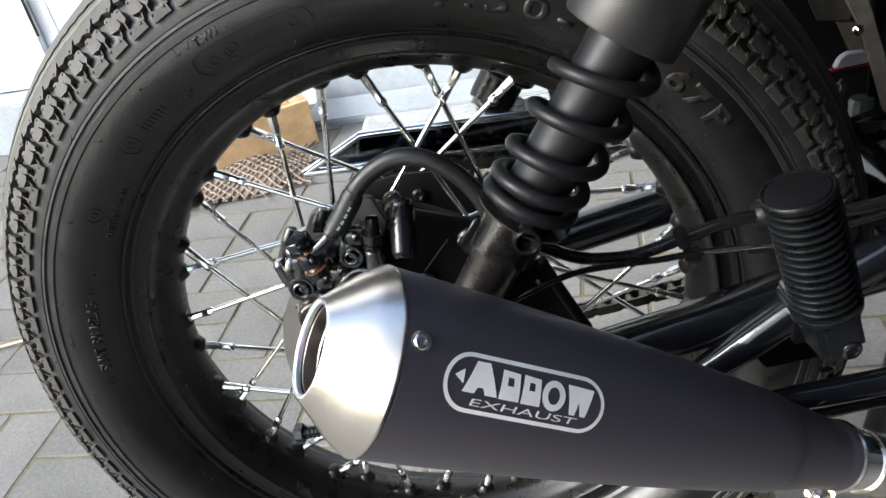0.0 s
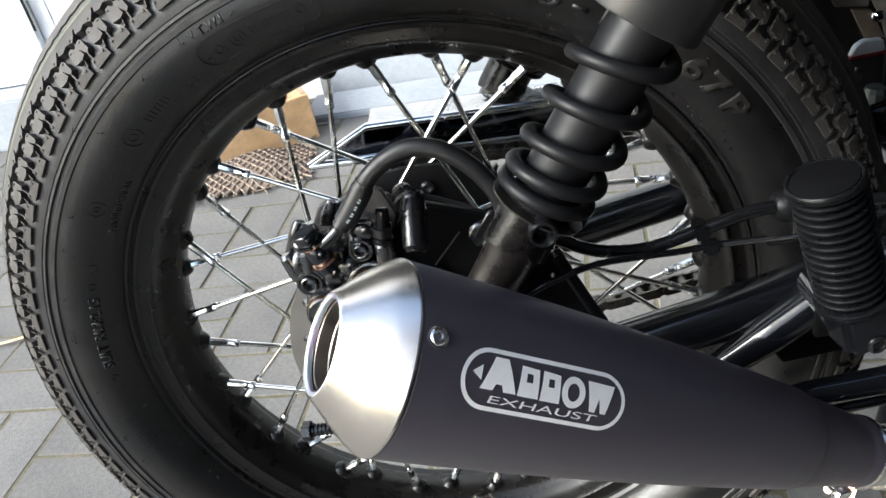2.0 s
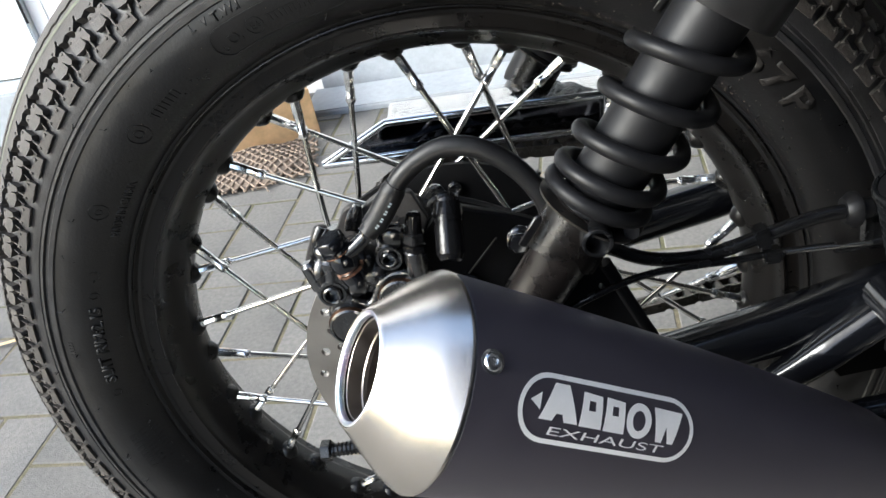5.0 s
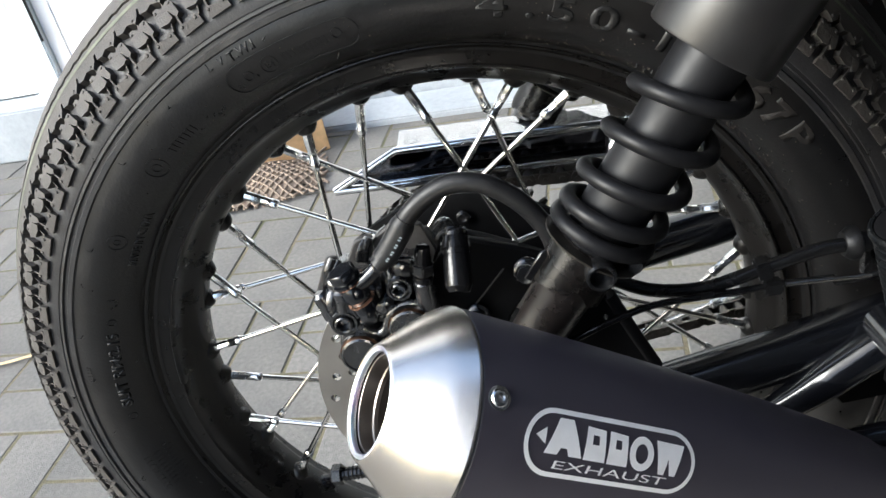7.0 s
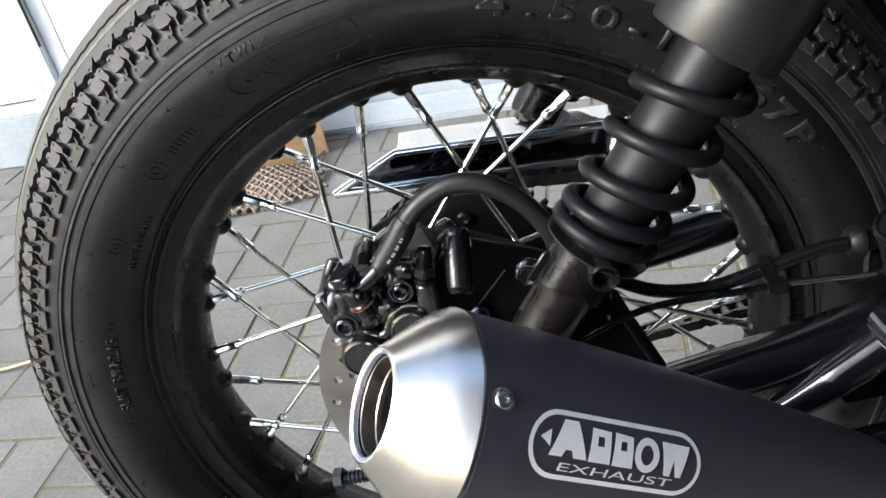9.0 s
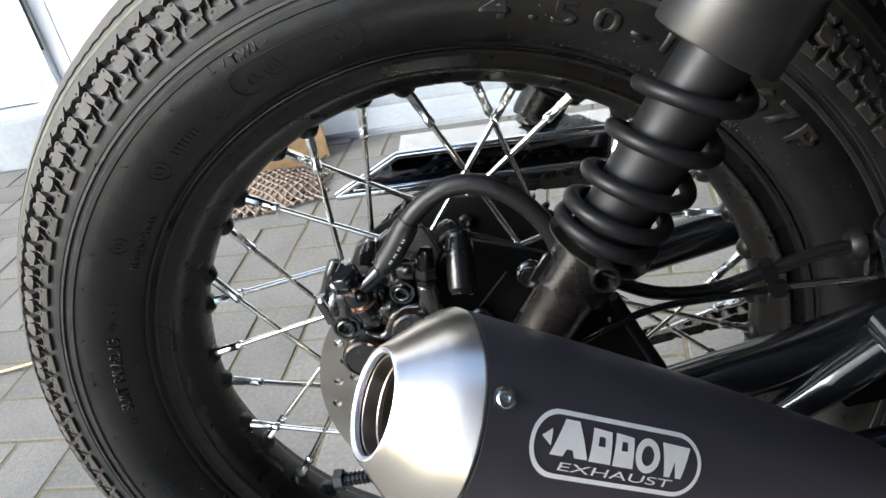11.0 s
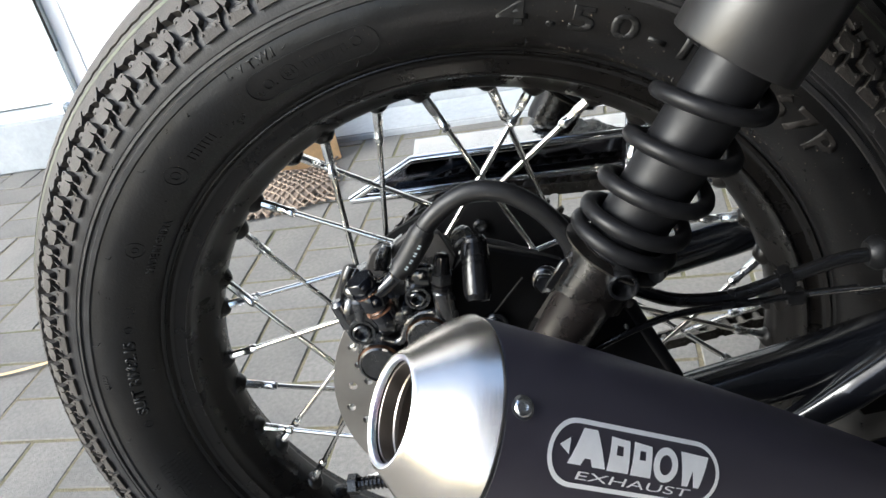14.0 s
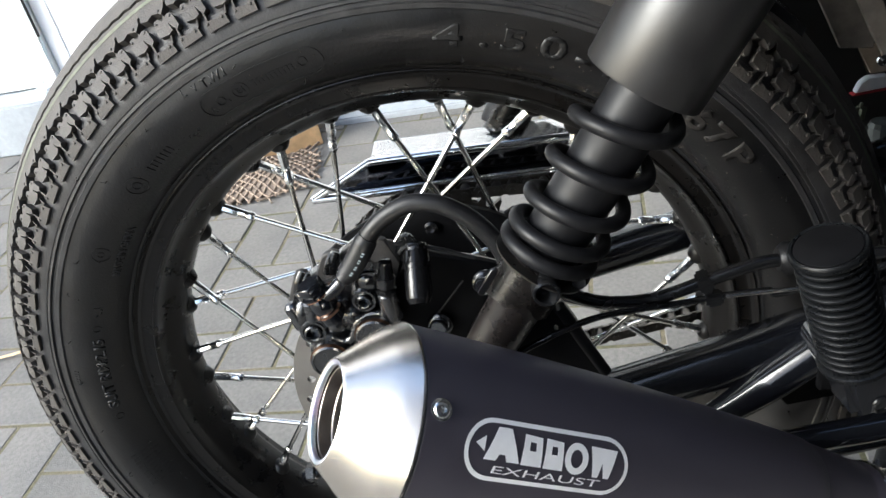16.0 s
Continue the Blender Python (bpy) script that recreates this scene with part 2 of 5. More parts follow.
def sweep(pts, r, seg=12, bm=None, squash=1.0, cap=True):
    """Round tube along points; r may be a number or a function of 0..1."""
    bm = bm or bmesh.new()
    pts = [Vector(p) for p in pts]
    up = Vector((0.13, 0.2, 0.97))
    rings = []
    n = len(pts)
    for i, p in enumerate(pts):
        d = (pts[min(i + 1, n - 1)] - pts[max(i - 1, 0)]).normalized()
        s = d.cross(up).normalized()
        up = s.cross(d).normalized()
        rad = r(i / (n - 1)) if callable(r) else r
        rings.append([bm.verts.new(p + (s * math.cos(2 * math.pi * k / seg) + up * squash * math.sin(2 * math.pi * k / seg)) * rad) for k in range(seg)])
    for a, b in zip(rings, rings[1:]):
        for k in range(seg):
            bm.faces.new((a[k], a[(k + 1) % seg], b[(k + 1) % seg], b[k]))
    if cap:
        bm.faces.new(rings[0][::-1])
        bm.faces.new(rings[-1])
    bmesh.ops.recalc_face_normals(bm, faces=bm.faces)
    return bm


def slab(outline, depth, m, bevel=0.0, bm=None, seg=1):
    """Plate from an outline in the xy plane of m, thick along z."""
    own = bmesh.new()
    vs = [own.verts.new((x, y, 0)) for x, y in outline]
    f = own.faces.new(vs)
    ex = bmesh.ops.extrude_face_region(own, geom=[f])
    top = [g for g in ex["geom"] if isinstance(g, bmesh.types.BMVert)]
    bmesh.ops.translate(own, verts=top, vec=(0, 0, depth))
    bmesh.ops.recalc_face_normals(own, faces=own.faces)
    if bevel:
        bmesh.ops.bevel(own, geom=list(own.edges), offset=bevel, segments=seg, affect="EDGES", clamp_overlap=True)
    own.transform(m)
    if bm is None:
        return own
    me = bpy.data.meshes.new("join")
    own.to_mesh(me)
    own.free()
    bm.from_mesh(me)
    bpy.data.meshes.remove(me)
    return bm


def block(size, m, bevel=0.002, bm=None, seg=2):
    x, y, z = (s / 2 for s in size)
    return slab([(-x, -y), (x, -y), (x, y), (-x, y)], size[2], m @ Matrix.Translation((0, 0, -z)), bevel, bm, seg)


def hexa(p, d, r, h, bm=None, bevel=0.0008):
    return slab([(r * math.cos(radians(60 * k)), r * math.sin(radians(60 * k))) for k in range(6)], h, aim(p, d), bevel, bm)


# ---- ground ----
TH = radians(-6.13)
PIT = 0.0975
OA, OB = -0.882, 0.301
pavement = tagged(new("pavement"), "grey concrete pavers laid in herringbone", "pavement", kind="structure")
bmg = bmesh.new()
for v in ((-60, -60), (60, -60), (60, 60), (-60, 60)):
    bmg.verts.new((v[0], v[1], -0.0016))
bmg.faces.new(bmg.verts)
ground = tagged(part("ground", bmg, JOINT, None), "sandy mossy joint bed under pavers", "ground", kind="structure")
gap = 0.0056
px_, py_ = 2 * PIT - gap, PIT - gap
pv = slab([(-px_ / 2, -py_ / 2), (px_ / 2, -py_ / 2), (px_ / 2, py_ / 2), (-px_ / 2, py_ / 2)], 0.04, Matrix.Translation((0, 0, -0.04)), 0.0014)
first = part("paver", pv, PAVER, pavement, smooth=False)
ca, sa = math.cos(TH), math.sin(TH)
count = 0
fv, ff = [], []
for i in range(-75, 75):
    for j in range(-75, 40):
        mm = (i - j) % 4
        if mm not in (0, 3):
            continue
        u = OA + PIT * (i + (1.0 if mm == 0 else 0.5))
        w = OB + PIT * (j + (0.5 if mm == 0 else 1.0))
        x, y = u * ca - w * sa, u * sa + w * ca
        tilt = (random.uniform(-0.35, 0.35), random.uniform(-0.35, 0.35))
        place = pose(x, y, random.uniform(-0.001, 0.001), tilt[0], tilt[1], math.degrees(TH) + (0 if mm == 0 else 90) + random.uniform(-0.4, 0.4))
        if -1.75 < x < 0.9 and -0.05 < y < 1.62:
            if count == 0:
                first.matrix_basis = place
            else:
                o = new("paver", first.data)
                o.parent = pavement
                o.matrix_basis = place
            count += 1
        elif -5.5 < x < 5.5 and -5.0 < y < 1.75 - 0.08 * (x + 1.4):
            b0 = len(fv)
            for z in (0.0, -0.03):
                fv += [tuple(place @ Vector((sx * px_ / 2, sy * py_ / 2, z))) for sx, sy in ((-1, -1), (1, -1), (1, 1), (-1, 1))]
            ff += [[b0, b0 + 1, b0 + 2, b0 + 3]] + [[b0 + k, b0 + 4 + k, b0 + 4 + (k + 1) % 4, b0 + (k + 1) % 4] for k in range(4)]
fmesh = bpy.data.meshes.new("paver_field")
fmesh.from_pydata(fv, [], ff)
fmesh.materials.append(PAVER)
field = new("paver_field", fmesh)
field.parent = pavement
field["kind"] = "stuff"

# ---- house wall with door and plinth ----
WM = Matrix.Translation((-1.14, 1.560, 0)) @ pose(0, 0, 0, 0, 0, -4.5)
wall = tagged(new("wall_north"), "light grey plastered house wall", "wall", kind="structure")
wall.matrix_basis = WM
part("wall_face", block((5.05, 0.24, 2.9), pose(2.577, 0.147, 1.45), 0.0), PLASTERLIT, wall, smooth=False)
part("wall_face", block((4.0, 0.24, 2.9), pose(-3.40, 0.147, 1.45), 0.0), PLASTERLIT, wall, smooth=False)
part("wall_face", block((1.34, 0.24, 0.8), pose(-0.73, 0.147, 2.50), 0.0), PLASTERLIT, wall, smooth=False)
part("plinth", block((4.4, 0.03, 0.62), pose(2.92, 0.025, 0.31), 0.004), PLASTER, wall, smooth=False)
door = tagged(new("door_1"), "white house door with pale grey frame", "door", kind="structure")
door.matrix_basis = WM
part("door_leaf", block((1.10, 0.05, 1.94), pose(-0.66, 0.10, 1.12), 0.004), WHITE, door, smooth=False)
part("door_panel", block((0.80, 0.012, 0.70), pose(-0.66, 0.071, 0.65), 0.004), WHITE, door, smooth=False)
part("door_frame", block((0.045, 0.09, 1.98), pose(-0.0225, 0.050, 1.135), 0.004), FRAMEBLUE, door, smooth=False)
part("door_frame", block((0.050, 0.07, 1.98), pose(0.0255, 0.060, 1.135), 0.004), WHITE, door, smooth=False)
part("door_frame", block((0.07, 0.09, 1.98), pose(-1.245, 0.050, 1.135), 0.004), FRAMEBLUE, door, smooth=False)
part("seal", block((0.006, 0.004, 1.75), pose(0.003, 0.003, 1.18), 0.0), PLASTIC, door, smooth=False)
part("frame_shoe", block((0.055, 0.11, 0.055), pose(-0.055, 0.03, 0.142), 0.006), FRAMEBLUE, door, smooth=False)
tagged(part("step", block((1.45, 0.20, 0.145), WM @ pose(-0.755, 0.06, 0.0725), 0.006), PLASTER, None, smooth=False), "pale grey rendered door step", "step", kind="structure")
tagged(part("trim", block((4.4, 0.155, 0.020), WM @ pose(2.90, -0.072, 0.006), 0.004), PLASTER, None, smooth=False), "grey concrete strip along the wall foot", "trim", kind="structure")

# unseen dark walls added to block light, ahead of machine and behind camera
tagged(part("light_block_east", block((0.3, 5.0, 4.4), pose(2.0, -1.0, 2.2), 0.0), SHADEWALL, None, smooth=False), "plain dark wall, unseen, added to block sky light", "wall", kind="structure")
tagged(part("light_block_south", block((1.99, 0.3, 4.4), pose(0.845, -1.02, 2.2), 0.0), SHADEWALL, None, smooth=False), "plain dark wall, unseen, added to block sky light", "wall", kind="structure")

# ---- wooden box and brown netting by the wall ----
def crate(m):
    root = tagged(new("wooden_crate"), "raw wooden crate standing by the wall", "crate")
    root.matrix_basis = m
    L, Wd, Hh, t = 0.34, 0.24, 0.11, 0.014
    part("crate_board", block((L, t, Hh), pose(0, -Wd / 2, Hh / 2), 0.002), WOOD, root)
    part("crate_board", block((L, t, Hh), pose(0, Wd / 2, Hh / 2), 0.002), WOOD, root)
    part("crate_end", block((t, Wd - t, Hh), pose(-L / 2 + t / 2, 0, Hh / 2), 0.002), WOOD, root)
    # Same wood on this end, with its shade put into the colour.
    part("crate_end", block((t, Wd - t, Hh), pose(L / 2 - t / 2, 0, Hh / 2), 0.002), WOODSHADE, root)
    part("crate_floor", block((L - 2 * t, Wd - t, 0.010), pose(0, 0, 0.008), 0.001), WOOD, root)
    return root


crate(pose(-0.60, 1.30, 0.001, 0, 0, 24))
# netting: crossing strands in a loose heap
net = bmesh.new()
rn_ = random.Random(9)


def heap(x, y):
    return 0.010 + 0.022 * max(0.0, 1 - (x / 0.17) ** 2 - (y / 0.10) ** 2) + 0.004 * math.sin(31 * x + 17 * y) + 0.003 * math.sin(57 * y - 23 * x)


for k in range(22):
    o = -0.22 + 0.021 * k
    for sgn in (1, -1):
        pts = []
        for j in range(15):
            t = -0.11 + 0.22 * j / 14
            x, y = o + sgn * t * 0.8, t
            if abs(x) < 0.17:
                pts.append((x + rn_.uniform(-0.002, 0.002), y, heap(x, y)))
        if len(pts) > 3:
            sweep(pts, 0.0028, 6, bm=net)
sheet = [[net.verts.new((-0.155 + 0.31 * i / 20, -0.095 + 0.19 * j / 12, max(0.003, heap(-0.155 + 0.31 * i / 20, -0.095 + 0.19 * j / 12) - 0.0015))) for j in range(13)] for i in range(21)]
for i in range(20):
    for j in range(12):
        if ((i - 9.5) / 10.5) ** 2 + ((j - 5.5) / 6.3) ** 2 < 1.0:
            net.faces.new((sheet[i][j], sheet[i + 1][j], sheet[i + 1][j + 1], sheet[i][j + 1]))
netting = tagged(part("netting", net, WICKER, None, m=pose(-0.545, 1.105, 0.0, 0, 0, 8)), "loose brown netting heaped on pavers", "netting")
tw = random.Random(3)
for k in range(7):
    x0, y0 = -0.52 + tw.uniform(-0.10, 0.08), 1.03 + tw.uniform(-0.05, 0.06)
    a = tw.uniform(0, 6.28)
    pts = spline([(x0 + math.cos(a) * d_ + tw.uniform(-0.008, 0.008), y0 + math.sin(a) * d_ * 0.6 + tw.uniform(-0.008, 0.008), 0.006 + tw.uniform(0, 0.006)) for d_ in (0, 0.02, 0.045, 0.07)], 5)
    tagged(part("twig", sweep(pts, 0.0016, 6), WICKER, None), "thin dry brown twig lying on pavers", "twig", group="twigs by the netting")
straw = sweep(spline([(-0.98, 0.55, 0.006), (-0.88, 0.56, 0.006), (-0.80, 0.575, 0.008), (-0.70, 0.60, 0.006)], 6), 0.0048, 8, squash=0.35)
tagged(part("straw", straw, STRAW, None), "flat dry straw blade lying on pavers", "straw")

RIVET_ANG = 0.77
BS, BA_, BT, BW, BH = 0.0675, 1.055, 0.0, 0.0915, 0.0282

# ---- the motorcycle: origin at the rear wheel's centre, x ahead, y to the far side, z up ----
AXLE = 0.36
bike = tagged(new("motorcycle"), "black custom motorcycle with spoked rear wheel on paved yard", "motorcycle")
bike.matrix_basis = pose(0, 0, AXLE, -2.0155, 0, 0)


def arc_place(theta, y, r):
    return Vector((r * math.cos(theta), y, r * math.sin(theta)))


# tyre section from the bead over the crown: (y, r)
SECTION = [(-0.0335, 0.226), (-0.0362, 0.2315), (-0.0375, 0.2335), (-0.0405, 0.2345), (-0.0475, 0.2395), (-0.0540, 0.2465), (-0.0582, 0.2540), (-0.0600, 0.2610), (-0.0602, 0.2668),
           (-0.0592, 0.2722), (-0.0603, 0.2730), (-0.0602, 0.2758), (-0.0586, 0.2766), (-0.0581, 0.2788), (-0.0596, 0.2796), (-0.0589, 0.2820), (-0.0575, 0.2828), (-0.0571, 0.2850),
           (-0.0562, 0.2895), (-0.0544, 0.2957), (-0.0505, 0.3019), (-0.0435, 0.3085), (-0.0340, 0.3150), (-0.0230, 0.3210), (-0.0115, 0.3254), (0.0, 0.3272)]
HALF = len(SECTION)
SECTION += [(-y, r) for y, r in SECTION[-2::-1]]
tyre_bm = lathe(SECTION, 160)
for f in tyre_bm.faces:
    c = f.calc_center_median()
    f.material_index = 1 if math.hypot(c.x, c.z) > 0.2720 else 0
tyre = part("tyre", tyre_bm, [RUBBER, TREADBASE], bike, "black rubber tyre with block tread")

rim_profile = [(-0.0362, 0.2313), (-0.0371, 0.2309), (-0.0374, 0.2302), (-0.0368, 0.2295), (-0.0350, 0.2286), (-0.0334, 0.2268), (-0.0328, 0.2240), (-0.0322, 0.2180), (-0.0334, 0.2172), (-0.0334, 0.2162), (-0.0318, 0.2152), (-0.0300, 0.2145), (-0.0255, 0.2138), (-0.0215, 0.2116), (-0.0170, 0.2072), (-0.0130, 0.2034), (-0.0090, 0.2012), (0.0, 0.2002)]
rim_profile += [(-y, r) for y, r in rim_profile[-2::-1]]
rim_profile += [(0.030, 0.231), (0.026, 0.219), (0.014, 0.208), (-0.014, 0.208), (-0.026, 0.219), (-0.030, 0.231)]
rim = part("rim", lathe(rim_profile, 160, closed=True), RIMPAINT, bike, "black painted steel wheel rim")

# hub with two flanges, dark cover on the chain side
hub = part("hub", lathe([(-0.040, 0.0), (-0.040, 0.030), (-0.036, 0.034), (-0.034, 0.084), (-0.032, 0.086), (-0.028, 0.086), (-0.026, 0.084), (-0.022, 0.062), (-0.012, 0.046), (0.012, 0.046), (0.022, 0.062), (0.026, 0.084), (0.028, 0.086), (0.032, 0.086), (0.034, 0.084), (0.036, 0.050), (0.055, 0.046), (0.060, 0.040), (0.060, 0.0)], 64), GLOSS, bike, "gloss black wheel hub")
part("axle", rod((0, -0.118, 0), (0, 0.118, 0), 0.0085, 20, bevel=0.001), CHAINST, bike)

# 36 spokes in pairs, crossing, near and far flange in turn
LACE = math.asin(0.077 / 0.197)
for g in range(9):
    for off, side, turn in ((0.6, 1, -1), (12.7, -1, -1), (22.4, 1, 1), (33.8, -1, 1)):
        a = radians(40 * g + off)
        p = arc_place(a, side * 0.004, 0.197)
        way = a + math.pi - turn * LACE
        if (p.x * math.sin(way) - p.z * math.cos(way) > 0) != (turn > 0):
            way = a + math.pi + turn * LACE
        L = 0.197 * math.cos(LACE)
        q = Vector((p.x + math.cos(way) * L, side * 0.030, p.z + math.sin(way) * L))
        d = (q - p).normalized()
        sp = part("spoke", rod(p + d * 0.010, q, 0.0020, 10), ZINC, bike)
        part("nipple", turned(p - d * 0.0015, d, [(0, 0), (0, 0.0033), (0.012, 0.0033), (0.0125, 0.0030), (0.020, 0.0030), (0.0205, 0.0034), (0.0245, 0.0034), (0.0262, 0.0024), (0.0262, 0.0)], 8), NIPPLE, sp)
        part("nipple_seat", turned(p - d * 0.0090, d, [(0, 0.0), (0.0, 0.0092), (0.0045, 0.0080), (0.0080, 0.0060), (0.0094, 0.0042), (0.0098, 0.0)], 16), RIMPAINT, rim)

# brake disc, drilled: the holes are real
def drilled_disc(r0, r1, y0, y1, holes, hr):
    bm = bmesh.new()
    n = 180
    loops = []
    for y in (y0, y1):
        outer = [bm.verts.new(arc_place(2 * math.pi * k / n, y, r1)) for k in range(n)]
        inner = [bm.verts.new(arc_place(2 * math.pi * k / n, y, r0)) for k in range(n)]
        cut = []
        for a, r in holes:
            c = arc_place(a, y, r)
            cut.append([bm.verts.new(c + Vector((hr * math.cos(t), 0, hr * math.sin(t)))) for t in [2 * math.pi * k / 12 for k in range(12)]])
        edges = []
        for ring in [outer, inner] + cut:
            edges += [bm.edges.new((ring[k], ring[(k + 1) % len(ring)])) for k in range(len(ring))]
        bmesh.ops.triangle_fill(bm, edges=edges, use_beauty=True)
        loops.append([outer, inner] + cut)
    for a, b in zip(*loops):
        for k in range(len(a)):
            bm.faces.new((a[k], a[(k + 1) % len(a)], b[(k + 1) % len(a)], b[k]))
    bmesh.ops.recalc_face_normals(bm, faces=bm.faces)
    return bm


holes = []
for k in range(12):
    for j, r in enumerate((0.1005, 0.0930, 0.0855)):
        holes.append((radians(30 * k + 8 * j), r))
    holes.append((radians(30 * k + 19), 0.0965))
disc = part("brake_disc", drilled_disc(0.066, 0.1095, -0.0520, -0.0480, holes, 0.0032), DISC, bike, "drilled steel brake disc")
part("disc_carrier", lathe([(-0.051, 0.040), (-0.051, 0.070), (-0.047, 0.070), (-0.047, 0.040)], 48, closed=True), GLOSS, disc)

# ---- silencer: axis from its rear joint, ahead and down ----
SA = Vector((-0.0012, -0.2174, 0.1178))
SU = Vector((0.7973, 0.2331, -0.5568)).normalized()
SV = (Vector((0, 0, 1)) - SU * SU.z).normalized()
SW = SU.cross(SV)


def sil_r(s):
    return 0.0482 - 0.0257 * s - 0.1475 * s * s


def sil_place(s, ang, h=0.0):
    """Point on the silencer's skin; ang from its top towards the near side."""
    return SA + SU * s + (SV * math.cos(ang) - SW * NEAR * math.sin(ang)) * (sil_r(s) + h)


NEAR = 1.0 if SW.y > 0 else -1.0
silencer = tagged(new("silencer"), "matt black conical silencer with steel end cap")
silencer.parent = bike
STEP = 0.266
prof = [(0.0008, 0.030), (0.0006, sil_r(0) - 0.0010), (0.0014, sil_r(0))] + [(STEP * k / 28, sil_r(STEP * k / 28)) for k in range(1, 28)] + [(STEP - 0.001, sil_r(STEP)), (STEP + 0.001, sil_r(STEP) - 0.0008), (STEP + 0.0015, sil_r(STEP) - 0.0018)]
part("silencer_body", turned(SA, SU, prof, 128), MATTE, silencer, "matt black painted sleeve")
rn = sil_r(STEP) - 0.0016
NECK = STEP + 0.062
part("silencer_neck", turned(SA, SU, [(STEP - 0.004, rn), (STEP + 0.002, rn), (STEP + 0.024, rn - 0.0028), (NECK - 0.012, rn - 0.0066), (NECK - 0.009, rn - 0.0068), (NECK - 0.008, rn - 0.0063), (NECK, rn - 0.0068), (NECK + 0.002, 0.012)], 96), MATTE, silencer)
part("weld_ring", turned(SA, SU, [(NECK - 0.001, rn - 0.0072), (NECK + 0.0005, rn - 0.0056), (NECK + 0.0025, rn - 0.0056), (NECK + 0.004, rn - 0.0072)], 96), BRUSHED, silencer, "bright weld bead")
part("exhaust_pipe", sweep([SA + SU * (NECK - 0.01), SA + SU * (NECK + 0.06), SA + SU * (NECK + 0.10) + Vector((0.01, 0.01, -0.004)), SA + SU * (NECK + 0.15) + Vector((0.03, 0.02, 0.008)), SA + SU * (NECK + 0.21) + Vector((0.09, 0.02, 0.06))], 0.0200, 48), CHROME, silencer, "chromed exhaust pipe")
clamp = part("pipe_clamp", turned(SA, SU, [(NECK + 0.022, 0.0198), (NECK + 0.022, 0.0214), (NECK + 0.040, 0.0214), (NECK + 0.040, 0.0198)], 64), BRUSHED, silencer, "steel pipe clamp")
cdown = (SV * -0.95 - SW * NEAR * 0.31).normalized()
lug = SA + SU * (NECK - 0.004) + cdown * 0.0275
part("clamp_bolt", hexa(lug, -SW * NEAR, 0.0066, 0.007, rod(lug + SW * NEAR * 0.02, lug - SW * NEAR * 0.004, 0.0034, 14)), CHROME, clamp, "zinc clamp bolt")
part("clamp_lug", block((0.018, 0.004, 0.014), aim(SA + SU * (NECK - 0.002) + cdown * 0.0245, cdown), 0.001), COPPER, clamp)

# steel end cap, opening and tinted weld at the tip
capp = [(0.0003, sil_r(0) + 0.0003), (-0.0008, sil_r(0) + 0.0003), (-0.0011, sil_r(0) + 0.0001), (-0.0070, 0.0448), (-0.0120, 0.0409), (-0.0170, 0.0364), (-0.0220, 0.0319), (-0.0265, 0.0279), (-0.0282, 0.0264)]
end_cap = part("end_cap", turned(SA, SU, capp, 128), CAPSTEEL, silencer, "brushed stainless end cap")
part("tip_ring", turned(SA, SU, [(-0.0280, 0.0266), (-0.0292, 0.0257), (-0.0296, 0.0249), (-0.0294, 0.0245), (-0.0280, 0.0243)], 96), CAPSTEEL, end_cap)
weld = bmesh.new()
loops_ = []
for k in range(660):
    a = 2 * math.pi * k / 660
    c = SA + SU * -0.0276 + (SV * math.cos(a) + SW * math.sin(a)) * 0.0235
    rad = SV * math.cos(a) + SW * math.sin(a)
    rr_ = 0.00165 + 0.00010 * math.cos(110 * a) + 0.00005 * math.sin(23 * a)
    loops_.append([weld.verts.new(c + (rad * math.cos(b) + SU * math.sin(b)) * rr_) for b in [2 * math.pi * j / 8 for j in range(8)]])
for k in range(660):
    for j in range(8):
        p0_, p1_ = loops_[k], loops_[(k + 1) % 660]
        weld.faces.new((p0_[j], p0_[(j + 1) % 8], p1_[(j + 1) % 8], p1_[j]))
bmesh.ops.recalc_face_normals(weld, faces=weld.faces)
part("weld_bead", weld, HEAT, end_cap, "heat-tinted weld bead")
part("outlet_tube", turned(SA, SU, [(-0.0255, 0.0224), (-0.0258, 0.0213), (-0.0255, 0.0210), (-0.0190, 0.0208), (-0.0185, 0.0200), (-0.0165, 0.0198), (-0.0160, 0.0204), (0.12, 0.0200), (0.12, 0.0)], 72), BRUSHEDTUBE, end_cap, "brushed outlet tube")


# rivet bolt on the sleeve
for s_, an in ((0.0082, RIVET_ANG), (0.0082, RIVET_ANG + radians(120)), (0.0082, RIVET_ANG - radians(120))):
    c = sil_place(s_, an, -0.0006)
    nn = (c - (SA + SU * s_)).normalized()
    rv = part("sleeve_bolt", turned(c, nn, [(0, 0.0), (0, 0.0052), (0.0009, 0.0051), (0.0012, 0.0040), (0.0020, 0.0036), (0.0024, 0.0030), (0.0024, 0.0017), (0.0012, 0.0015), (0.0012, 0.0)], 24), NIPPLE, silencer, "bright button-head bolt")

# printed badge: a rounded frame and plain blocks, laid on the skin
def on_skin(bm, s0, a0, tilt, h=0.00025):
    """Bend flat (x along the axis, y up) pieces round the sleeve."""
    ct, st = math.cos(tilt), math.sin(tilt)
    for v in bm.verts:
        x, y, z = v.co
        s = s0 + x * ct - y * st
        w = x * st + y * ct
        v.co = sil_place(s, a0 - w / sil_r(s), h + z)


